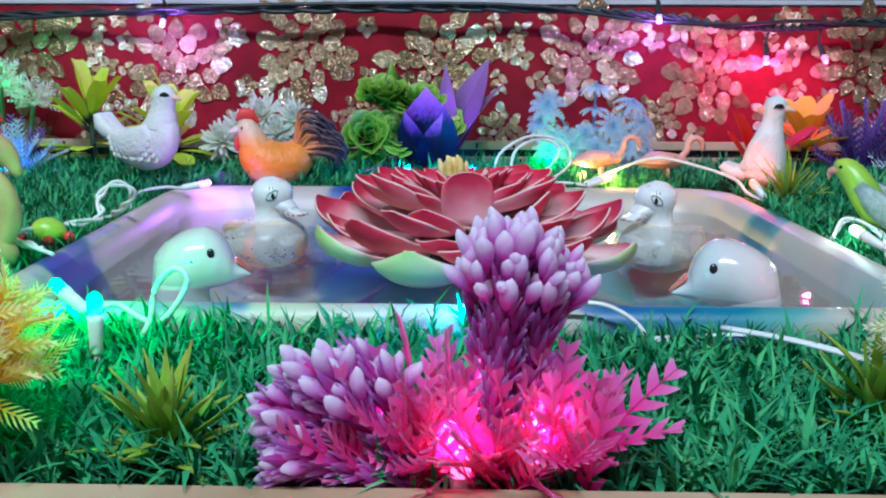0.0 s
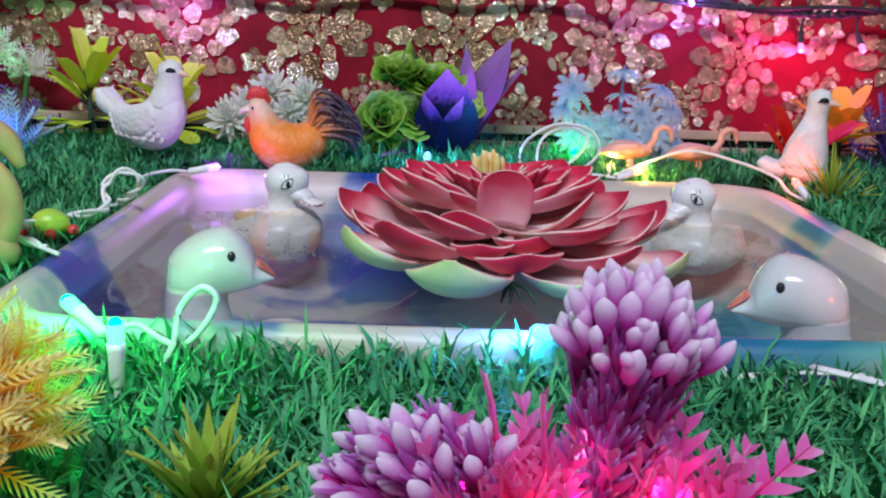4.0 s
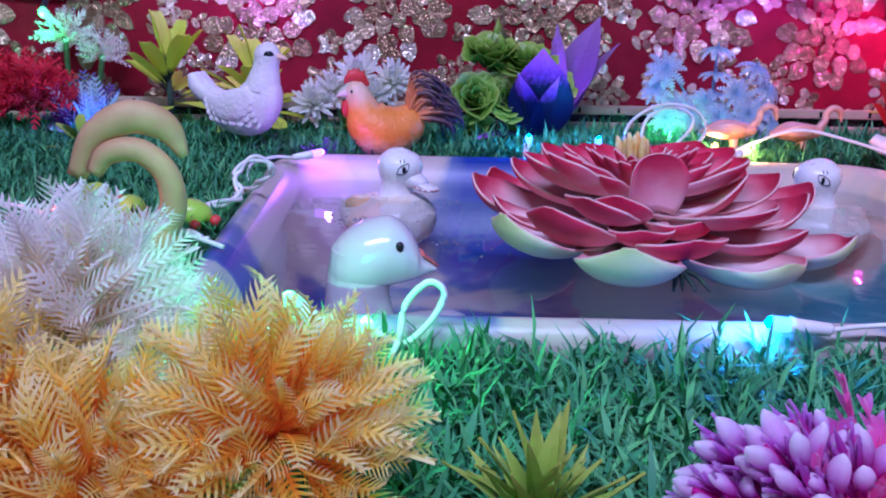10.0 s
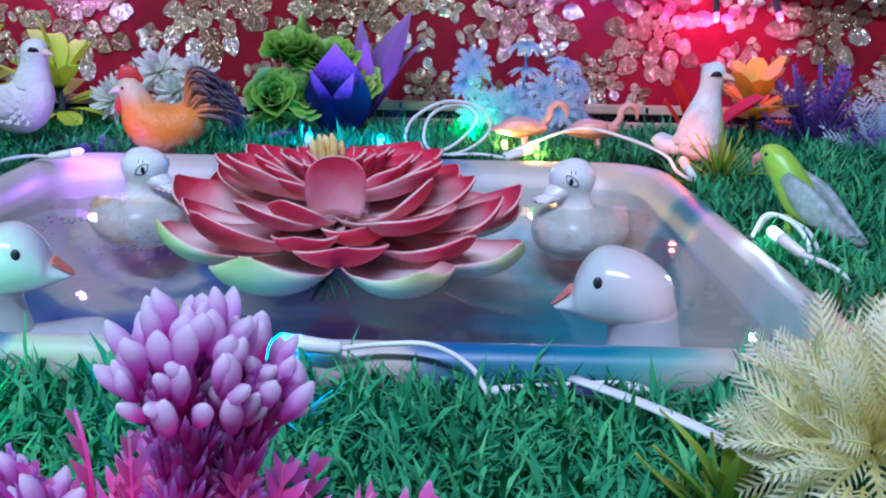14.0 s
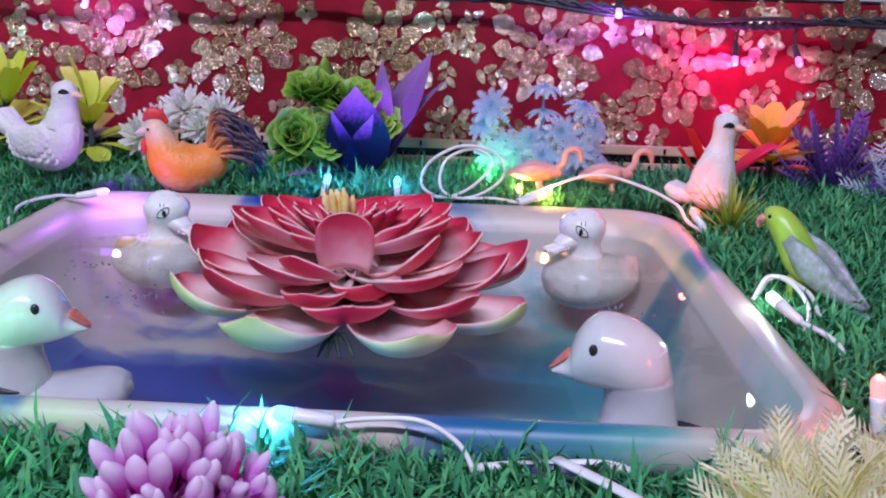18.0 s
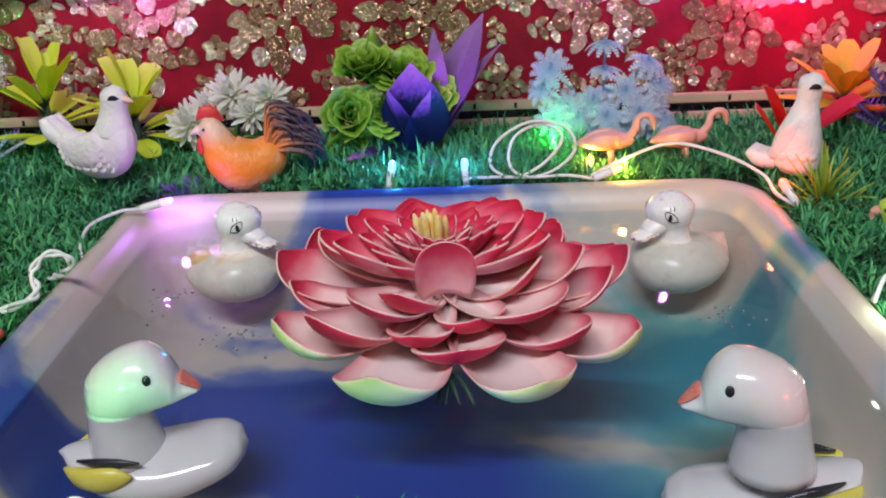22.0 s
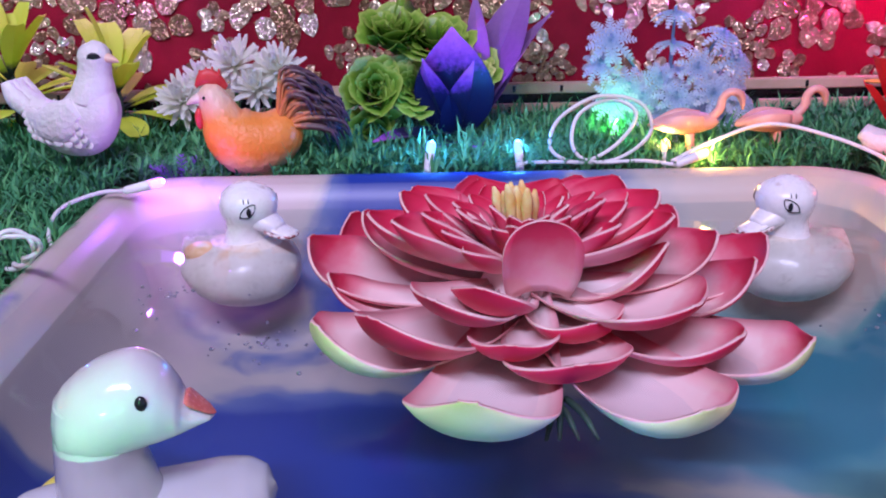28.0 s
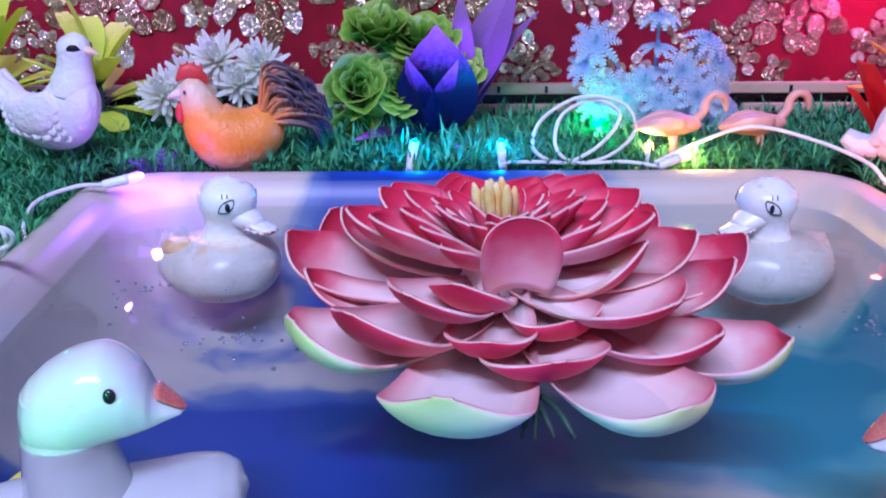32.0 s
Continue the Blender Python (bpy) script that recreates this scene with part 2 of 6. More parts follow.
BUD = along("violet_bud", [(0.0, (0.76, 0.03, 0.46)), (0.28, (0.82, 0.16, 0.68)), (0.48, (0.88, 0.44, 0.84)), (0.66, (0.94, 0.76, 0.94)), (1.0, (0.97, 0.93, 0.97))], 0.5, vary=0.4, glass=0.6)
BLUE_FROND = along("blue_frond", [(0.0, (0.24, 0.42, 0.60)), (0.5, (0.52, 0.66, 0.80)), (1.0, (0.82, 0.88, 0.92))], 0.5, glass=0.45)
PURPLE_FROND = along("purple_frond", [(0.0, (0.07, 0.03, 0.20)), (0.6, (0.14, 0.07, 0.36)), (1.0, (0.32, 0.20, 0.55))], 0.45)
WHITE_PETAL = along("white_petal", [(0.0, (0.80, 0.84, 0.52)), (0.25, (0.94, 0.94, 0.82)), (1.0, (0.97, 0.98, 0.92))], 0.6, glass=0.6)
CRIMSON_PETAL = along("crimson_petal", [(0.0, (0.34, 0.0, 0.02)), (0.5, (0.76, 0.014, 0.04)), (1.0, (0.90, 0.035, 0.06))], 0.6, sheen=0.2, glass=0.4)
PLUM_PETAL = along("plum_petal", [(0.0, (0.04, 0.0, 0.05)), (0.5, (0.16, 0.01, 0.12)), (1.0, (0.26, 0.04, 0.22))], 0.6, sheen=0.3)
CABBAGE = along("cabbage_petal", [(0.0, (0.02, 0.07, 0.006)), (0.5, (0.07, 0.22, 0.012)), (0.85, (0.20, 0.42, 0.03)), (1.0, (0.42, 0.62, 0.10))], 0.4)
# navy leaf; the violet bulb's glow on its tip is painted into the colour
NAVY_LEAF = along("navy_leaf", [(0.0, (0.006, 0.007, 0.025)), (0.62, (0.008, 0.012, 0.055)), (0.74, (0.24, 0.06, 0.42)), (1.0, (0.66, 0.20, 0.76))], 0.35, glass=0.15)
PURPLE_LEAF = along("purple_leaf", [(0.0, (0.06, 0.03, 0.10)), (0.5, (0.20, 0.10, 0.26)), (1.0, (0.36, 0.19, 0.42))], 0.45, glass=0.12)
LOTUS_TOP = along("lotus_inside", [(0.0, (0.95, 0.88, 0.84)), (0.38, (0.94, 0.70, 0.66)), (0.53, (0.88, 0.28, 0.33)), (0.68, (0.78, 0.06, 0.12)), (1.0, (0.62, 0.010, 0.045))], 0.5, scale=120, vary=0.16, across=(0.80, 0.08, 0.15), glass=0.25)
LOTUS_UNDER = along("lotus_outside", [(0.0, (0.82, 0.46, 0.45)), (0.35, (0.74, 0.17, 0.23)), (0.62, (0.64, 0.035, 0.085)), (1.0, (0.54, 0.012, 0.05))], 0.5, scale=120, glass=0.0)
LOTUS_GREEN = along("lotus_green", [(0.0, (0.70, 0.62, 0.48)), (0.45, (0.76, 0.70, 0.52)), (0.8, (0.62, 0.62, 0.30)), (1.0, (0.50, 0.52, 0.18))], 0.55, scale=120, vary=0.3, glass=0.0)
LOTUS_INNER = along("lotus_heart", [(0.0, (0.88, 0.58, 0.58)), (0.30, (0.80, 0.22, 0.28)), (0.60, (0.68, 0.035, 0.09)), (1.0, (0.54, 0.010, 0.035))], 0.5, scale=120, vary=0.16, glass=0.0)
for m in (LOTUS_TOP, LOTUS_UNDER, LOTUS_INNER, LOTUS_GREEN, NAVY_LEAF, PURPLE_LEAF):
    m.node_tree.nodes["Principled BSDF"].inputs["Specular IOR Level"].default_value = 0.22
LOTUS_PALE = mixed("lotus_pale", [(0.3, (0.78, 0.62, 0.58)), (0.7, (0.86, 0.72, 0.66))], 60, 0.55)
LOTUS_EDGE = mixed("lotus_edge", [(0.3, (0.74, 0.34, 0.34)), (0.7, (0.86, 0.58, 0.52))], 90, 0.6)
STAMEN = mixed("stamen_yellow", [(0.3, (0.80, 0.46, 0.10)), (0.7, (0.90, 0.74, 0.36))], 220, 0.5)
PALE_CLOTH = mixed("pale_cloth", [(0.3, (0.50, 0.47, 0.50)), (0.7, (0.66, 0.62, 0.64))], 18, 0.5, bumps=0.4, fine=400)
CREAM_CLOTH = mixed("cream_cloth", [(0.3, (0.58, 0.48, 0.40)), (0.7, (0.72, 0.62, 0.54))], 18, 0.6, bumps=0.4, fine=400)
WALL_PAINT = mixed("wall_paint", [(0.3, (0.28, 0.26, 0.28)), (0.7, (0.35, 0.32, 0.34))], 3, 0.7, bumps=0.1)
BUBBLE = mixed("bubble_film", [(0.3, (0.5, 0.5, 0.55)), (0.7, (0.7, 0.7, 0.75))], 200, 0.15, bumps=0.0, coat=1.0)
BUBBLE.node_tree.nodes["Principled BSDF"].inputs["Transmission Weight"].default_value = 0.85
FLOOR_TILE = mixed("floor_tile", [(0.3, (0.34, 0.30, 0.28)), (0.7, (0.44, 0.40, 0.38))], 4, 0.4, bumps=0.1)


def cloth_red():
    m, nt, b = material("red_satin")
    tc = nt.nodes.new("ShaderNodeTexCoord")
    n1 = node(nt, "ShaderNodeTexNoise", Scale=26.0, Detail=5.0)
    nt.links.new(tc.outputs["Object"], n1.inputs["Vector"])
    nt.links.new(ramp(nt, n1.outputs["Fac"], [(0.3, (0.17, 0.002, 0.010)), (0.7, (0.31, 0.006, 0.020))]), b.inputs["Base Color"])
    w = node(nt, "ShaderNodeTexNoise", Scale=900.0, Detail=2.0)
    nt.links.new(tc.outputs["Object"], w.inputs["Vector"])
    bump(nt, b, w.outputs["Fac"], 0.35, 0.0008)
    b.inputs["Roughness"].default_value = 0.65
    b.inputs["Specular IOR Level"].default_value = 0.2
    return m


def foil_gold():
    """Gold foil that glitters: small flakes, each tilted its own way, over a dull gold that differs from petal to petal."""
    m, nt, b = material("gold_foil")
    tc = nt.nodes.new("ShaderNodeTexCoord")
    g = nt.nodes.new("ShaderNodeNewGeometry")
    nt.links.new(ramp(nt, g.outputs["Random Per Island"], [(0.0, (0.32, 0.19, 0.10)), (0.45, (0.47, 0.32, 0.18)), (0.8, (0.64, 0.48, 0.29)), (1.0, (0.92, 0.84, 0.64))]), b.inputs["Base Color"])
    flakes = node(nt, "ShaderNodeTexVoronoi", Scale=1500.0)
    nt.links.new(tc.outputs["Object"], flakes.inputs["Vector"])
    tilt, add, unit = (nt.nodes.new("ShaderNodeVectorMath") for _ in range(3))
    tilt.operation, add.operation, unit.operation = "MULTIPLY_ADD", "ADD", "NORMALIZE"
    tilt.inputs[1].default_value, tilt.inputs[2].default_value = (0.9, 0.9, 0.9), (-0.45, -0.45, -0.45)
    nt.links.new(flakes.outputs["Color"], tilt.inputs[0])
    nt.links.new(g.outputs["Normal"], add.inputs[0])
    nt.links.new(tilt.outputs[0], add.inputs[1])
    nt.links.new(add.outputs[0], unit.inputs[0])
    nt.links.new(unit.outputs[0], b.inputs["Normal"])
    b.inputs["Metallic"].default_value = 0.85
    b.inputs["Roughness"].default_value = 0.3
    return m


def tub_plastic():
    """Beige plastic with swirls of blue dye."""
    m, nt, b = material("marbled_plastic")
    tc = nt.nodes.new("ShaderNodeTexCoord")
    n1 = node(nt, "ShaderNodeTexNoise", Scale=9.0, Detail=3.0, Distortion=0.6)
    nt.links.new(tc.outputs["Object"], n1.inputs["Vector"])
    n3 = node(nt, "ShaderNodeTexNoise", Scale=42.0, Detail=6.0, Distortion=0.8)
    nt.links.new(tc.outputs["Object"], n3.inputs["Vector"])
    fine = nt.nodes.new("ShaderNodeMath")
    fine.operation = "MULTIPLY_ADD"
    fine.inputs[1].default_value, fine.inputs[2].default_value = 0.14, -0.07
    nt.links.new(n3.outputs["Fac"], fine.inputs[0])
    both = nt.nodes.new("ShaderNodeMath")
    nt.links.new(n1.outputs["Fac"], both.inputs[0])
    nt.links.new(fine.outputs[0], both.inputs[1])
    total = both.outputs[0]
    # the dye is teal towards the right side, blue elsewhere
    mx = nt.nodes.new("ShaderNodeMix")
    mx.data_type = "RGBA"
    sep = nt.nodes.new("ShaderNodeSeparateXYZ")
    nt.links.new(tc.outputs["Object"], sep.inputs[0])
    mr2 = nt.nodes.new("ShaderNodeMapRange")
    mr2.inputs["From Min"].default_value, mr2.inputs["From Max"].default_value = 0.04, 0.13
    nt.links.new(sep.outputs[0], mr2.inputs["Value"])
    # centre and reach of each blue swirl
    for (x, y, z), (rx, ry, rz) in (((-0.025, 0.63, 0.0), (0.060, 0.09, 0.2)), ((-0.165, 0.375, 0.0), (0.030, 0.013, 0.2)),
                                    ((0.195, 0.512, -0.02), (0.035, 0.026, 0.1)), ((0.105, 0.298, 0.015), (0.045, 0.012, 0.2)),
                                    ((-0.070, 0.462, -0.05), (0.135, 0.060, 0.05)), ((0.14, 0.505, -0.05), (0.105, 0.065, 0.05)), ((0.055, 0.335, -0.05), (0.06, 0.022, 0.04)), ((0.13, 0.36, -0.06), (0.022, 0.05, 0.04)), ((0.04, 0.400, -0.05), (0.110, 0.034, 0.05)), ((-0.155, 0.385, -0.02), (0.03, 0.030, 0.04))):
        sub = nt.nodes.new("ShaderNodeVectorMath")
        sub.operation = "SUBTRACT"
        sub.inputs[1].default_value = (x, y, z)
        div = nt.nodes.new("ShaderNodeVectorMath")
        div.operation = "DIVIDE"
        div.inputs[1].default_value = (rx, ry, rz)
        ln = nt.nodes.new("ShaderNodeVectorMath")
        ln.operation = "LENGTH"
        nt.links.new(tc.outputs["Object"], sub.inputs[0])
        nt.links.new(sub.outputs[0], div.inputs[0])
        nt.links.new(div.outputs[0], ln.inputs[0])
        mr = nt.nodes.new("ShaderNodeMapRange")
        mr.inputs["From Min"].default_value, mr.inputs["From Max"].default_value = 0.35, 1.25
        mr.inputs["To Min"].default_value, mr.inputs["To Max"].default_value = 0.58, 0.0
        nt.links.new(ln.outputs["Value"], mr.inputs["Value"])
        add = nt.nodes.new("ShaderNodeMath")
        nt.links.new(total, add.inputs[0])
        nt.links.new(mr.outputs[0], add.inputs[1])
        total = add.outputs[0]
    nt.links.new(ramp(nt, total, [(0.52, (0.52, 0.45, 0.38)), (0.59, (0.44, 0.40, 0.36)), (0.66, (0.10, 0.15, 0.32)), (0.80, (0.014, 0.045, 0.27))]), mx.inputs["A"])
    nt.links.new(ramp(nt, total, [(0.52, (0.52, 0.46, 0.36)), (0.64, (0.38, 0.42, 0.36)), (0.74, (0.12, 0.34, 0.31)), (0.95, (0.02, 0.20, 0.25))]), mx.inputs["B"])
    nt.links.new(mr2.outputs[0], mx.inputs["Factor"])
    nt.links.new(mx.outputs["Result"], b.inputs["Base Color"])
    n2 = node(nt, "ShaderNodeTexNoise", Scale=120.0, Detail=4.0)
    nt.links.new(tc.outputs["Object"], n2.inputs["Vector"])
    bump(nt, b, n2.outputs["Fac"], 0.05, 0.0006)
    b.inputs["Roughness"].default_value = 0.38
    return m


def clear_water():
    """Thin, faintly cloudy water: a mirror by Fresnel over a clear sheet with a little suspended dust."""
    m, nt, b = material("clear_water")
    nt.nodes.remove(b)
    out = nt.nodes["Material Output"]
    tr = nt.nodes.new("ShaderNodeBsdfTransparent")
    tr.inputs[0].default_value = (0.94, 0.97, 0.99, 1)
    df = nt.nodes.new("ShaderNodeBsdfDiffuse")
    df.inputs[0].default_value = (0.20, 0.24, 0.38, 1)
    gl = nt.nodes.new("ShaderNodeBsdfGlossy")
    gl.inputs["Roughness"].default_value = 0.02
    fr = nt.nodes.new("ShaderNodeFresnel")
    fr.inputs[0].default_value = 1.22
    tc = nt.nodes.new("ShaderNodeTexCoord")
    n1 = node(nt, "ShaderNodeTexNoise", Scale=26.0, Detail=2.0)
    n2 = node(nt, "ShaderNodeTexNoise", Scale=14.0, Detail=5.0)
    for n in (n1, n2):
        nt.links.new(tc.outputs["Object"], n.inputs["Vector"])
    bp = node(nt, "ShaderNodeBump", Strength=0.16, Distance=0.004)
    nt.links.new(n1.outputs["Fac"], bp.inputs["Height"])
    nt.links.new(bp.outputs[0], gl.inputs["Normal"])
    nt.links.new(bp.outputs[0], fr.inputs["Normal"])
    dust = nt.nodes.new("ShaderNodeMapRange")
    dust.inputs["From Min"].default_value, dust.inputs["From Max"].default_value = 0.3, 0.7
    dust.inputs["To Min"].default_value, dust.inputs["To Max"].default_value = 0.005, 0.035
    nt.links.new(n2.outputs["Fac"], dust.inputs["Value"])
    cloud, mx = nt.nodes.new("ShaderNodeMixShader"), nt.nodes.new("ShaderNodeMixShader")
    nt.links.new(dust.outputs[0], cloud.inputs[0])
    nt.links.new(tr.outputs[0], cloud.inputs[1])
    nt.links.new(df.outputs[0], cloud.inputs[2])
    nt.links.new(fr.outputs[0], mx.inputs[0])
    nt.links.new(cloud.outputs[0], mx.inputs[1])
    nt.links.new(gl.outputs[0], mx.inputs[2])
    nt.links.new(mx.outputs[0], out.inputs["Surface"])
    return m


def rooster_clay():
    """Pinkish at the foot, orange on the breast, peach at the head."""
    m, nt, b = material("rooster_clay")
    tc = nt.nodes.new("ShaderNodeTexCoord")
    sep = nt.nodes.new("ShaderNodeSeparateXYZ")
    nt.links.new(tc.outputs["Object"], sep.inputs[0])
    n1 = node(nt, "ShaderNodeTexNoise", Scale=90.0, Detail=4.0)
    nt.links.new(tc.outputs["Object"], n1.inputs["Vector"])
    mm = nt.nodes.new("ShaderNodeMath")
    mm.operation = "MULTIPLY_ADD"
    mm.inputs[1].default_value = 16.0
    ma = nt.nodes.new("ShaderNodeMath")
    ma.operation = "MULTIPLY"
    ma.inputs[1].default_value = 0.16
    nt.links.new(n1.outputs["Fac"], ma.inputs[0])
    nt.links.new(sep.outputs[2], mm.inputs[0])
    nt.links.new(ma.outputs[0], mm.inputs[2])
    nt.links.new(ramp(nt, mm.outputs[0], [(0.05, (0.72, 0.42, 0.32)), (0.22, (0.80, 0.40, 0.20)), (0.34, (0.86, 0.22, 0.02)), (0.62, (0.88, 0.27, 0.04)), (0.82, (0.86, 0.56, 0.40))]), b.inputs["Base Color"])
    b.inputs["Roughness"].default_value = 0.45
    n2 = node(nt, "ShaderNodeTexNoise", Scale=260.0, Detail=3.0)
    nt.links.new(tc.outputs["Object"], n2.inputs["Vector"])
    bump(nt, b, n2.outputs["Fac"], 0.9, 0.0012)
    return m


ROOSTER_CLAY = rooster_clay()
RED_SATIN, GOLD_FOIL, TUB_PLASTIC, WATER = cloth_red(), foil_gold(), tub_plastic(), clear_water()


# ---- mesh tools ----
def mesh_of(name, bm, mats, smooth=True):
    me = bpy.data.meshes.new(name)
    bm.normal_update()
    bm.to_mesh(me)
    bm.free()
    for m in mats if isinstance(mats, (list, tuple)) else [mats]:
        me.materials.append(m)
    if smooth:
        me.polygons.foreach_set("use_smooth", [True] * len(me.polygons))
    return me


def part(name, bm, mats, parent, label="", smooth=True):
    """Links a bmesh, or a mesh that is there, as one mesh object under a thing or a part."""
    me = bm if isinstance(bm, bpy.types.Mesh) else mesh_of(name, bm, mats, smooth)
    ob = new(name, me)
    ob.parent = parent
    return tagged(ob, label)


def solid(name, bm, mats, label, category, group="", kind="", smooth=True):
    return tagged(new(name, mesh_of(name, bm, mats, smooth)), label, category, group, kind)


def thing(name, m, label, category, group=""):
    ob = new(name)
    ob.empty_display_size = 0.02
    ob.matrix_world = m
    return tagged(ob, label, category, group)


def skin(bm, rows, closed=True, caps=True, mat=0, uv=None):
    """Faces between rows of points; uv: a layer that takes u along the rows and v round them."""
    n = len(rows[0])
    vs = [[bm.verts.new(p) for p in r] for r in rows]
    last = n if closed else n - 1
    for i in range(len(rows) - 1):
        for j in range(last):
            k = (j + 1) % n
            f = bm.faces.new((vs[i][j], vs[i][k], vs[i + 1][k], vs[i + 1][j]))
            f.material_index = mat
            if uv:
                a, b = i / (len(rows) - 1), (i + 1) / (len(rows) - 1)
                va, vb = abs(2 * j / last - 1), abs(2 * (j + 1) / last - 1)
                for lp, c in zip(f.loops, ((a, va), (a, vb), (b, vb), (b, va))):
                    lp[uv].uv = c
    if closed and caps:
        for r, flip in ((vs[0], True), (vs[-1], False)):
            f = bm.faces.new(r[::-1] if flip else r)
            f.material_index = mat
            if uv:
                for lp in f.loops:
                    lp[uv].uv = (0.0 if flip else 1.0, 0.0)
    return vs


def smooth_path(points, steps=6):
    """A smooth line through the points."""
    p = [Vector(q) for q in points]
    p = [p[0] * 2 - p[1]] + p + [p[-1] * 2 - p[-2]]
    out = []
    for i in range(1, len(p) - 2):
        for s in range(steps):
            t = s / steps
            out.append(0.5 * ((2 * p[i]) + (p[i + 1] - p[i - 1]) * t + (2 * p[i - 1] - 5 * p[i] + 4 * p[i + 1] - p[i + 2]) * t * t
                              + (3 * p[i] - p[i - 1] - 3 * p[i + 1] + p[i + 2]) * t ** 3))
    out.append(p[-2])
    return out


def sweep(bm, pts, radii, n=10, mat=0, side=(0, 0, 1), uv=None):
    """A tube along pts; a radius is a number or (sideways, along the side vector)."""
    pts = [Vector(p) for p in pts]
    rows = []
    for i, p in enumerate(pts):
        d = (pts[min(i + 1, len(pts) - 1)] - pts[max(i - 1, 0)]).normalized()
        s = Vector(side)
        if abs(d.dot(s)) > 0.95:
            s = Vector((0, 1, 0)) if abs(d.y) < 0.9 else Vector((1, 0, 0))
        a = d.cross(s).normalized()
        b = a.cross(d)
        r = radii[i] if isinstance(radii, list) else radii
        ra, rb = r if isinstance(r, (list, tuple)) else (r, r)
        rows.append([p + a * (ra * math.cos(k * 2 * math.pi / n)) + b * (rb * math.sin(k * 2 * math.pi / n)) for k in range(n)])
    skin(bm, rows, mat=mat, uv=uv)


def fat(bm, pts, radii, n=14, steps=4, mat=0, side=(0, 0, 1), uv=None):
    """A smooth body: a tube whose line and radii are both smoothed, with round ends. side "plane": the line lies in a plane of constant y."""
    if side == "plane":
        side, radii = (0, 1, 0), [(r[1], r[0]) if isinstance(r, (list, tuple)) else r for r in radii]
    line = smooth_path(pts, steps)
    rr = [(r, r) if not isinstance(r, (list, tuple)) else r for r in radii]
    rad = [(v.x, v.y) for v in smooth_path([(a, b, 0) for a, b in rr], steps)]
    rad = [(max(a, 0.0002), max(b, 0.0002)) for a, b in rad]
    sweep(bm, line, rad, n, mat, side, uv)


def ball(bm, centre, r, mat=0, seg=16, rings=10):
    r = r if isinstance(r, (list, tuple)) else (r, r, r)
    c = Vector(centre)
    rows = []
    for i in range(rings + 1):
        a = math.pi * i / rings
        s = max(math.sin(a), 0.02)
        rows.append([c + Vector((r[0] * s * math.cos(t * 2 * math.pi / seg), r[1] * s * math.sin(t * 2 * math.pi / seg), -r[2] * math.cos(a))) for t in range(seg)])
    skin(bm, rows, mat=mat)


def loft(bm, rows, n=24, steps=4):
    """A smooth closed body along x; rows: x, top, bottom and half width, in millimetres."""
    line = [np.array(q, float) for q in rows]
    fine = []
    for i in range(len(line) - 1):
        a, b = line[i], line[i + 1]
        p, q = line[max(i - 1, 0)], line[min(i + 2, len(line) - 1)]
        for k in range(steps):
            t = k / steps
            v = 0.5 * (2 * a + (b - p) * t + (2 * p - 5 * a + 4 * b - q) * t * t + (3 * a - p - 3 * b + q) * t ** 3)
            v[0] = a[0] + (b[0] - a[0]) * t
            fine.append(v)
    fine.append(line[-1])
    rings = []
    for x, top, low, wide in fine:
        c, h, w = (top + low) / 2, max(abs(top - low) / 2, 0.15), max(wide, 0.15)
        rings.append([(x / 1000, w / 1000 * math.cos(2 * math.pi * k / n), (c + h * math.sin(2 * math.pi * k / n)) / 1000) for k in range(n)])
    skin(bm, rings)


def box(bm, lo, hi, mat=0, bevel=0.0):
    b2 = bmesh.new()
    bmesh.ops.create_cube(b2, size=1)
    for v in b2.verts:
        v.co = Vector([lo[i] + (v.co[i] + 0.5) * (hi[i] - lo[i]) for i in range(3)])
    if bevel:
        bmesh.ops.bevel(b2, geom=b2.edges[:], offset=bevel, segments=2, affect="EDGES")
    vs = {v: bm.verts.new(v.co) for v in b2.verts}
    for f in b2.faces:
        bm.faces.new([vs[v] for v in f.verts]).material_index = mat
    b2.free()


def blade(bm, uv, length, width, m=None, bend=0.5, fold=0.25, power=0.8, nu=6, thick=0.0004, blunt=0.0):
    """A leaf along +y that bends up towards +z, folded along its middle, with two skins."""
    m = m or Matrix()
    rows = []
    for i in range(nu + 1):
        u = i / nu
        w = width * max(0.03, (math.sin(math.pi * min(1, u ** power * (1 - blunt) + 0.02))) ** 0.8)
        a = bend * u
        y, z = (length * math.sin(a) / bend, length * (1 - math.cos(a)) / bend) if abs(bend) > 1e-3 else (length * u, 0)
        up = Vector((0, -math.sin(a), math.cos(a)))
        c = Vector((0, y, z))
        rows.append([m @ (c + Vector((w * v / 2, 0, 0)) + up * (fold * w * abs(v) / 2 + o)) for v, o in ((-1, 0), (0, thick), (1, 0), (0, -thick))])
    skin(bm, rows, uv=uv)


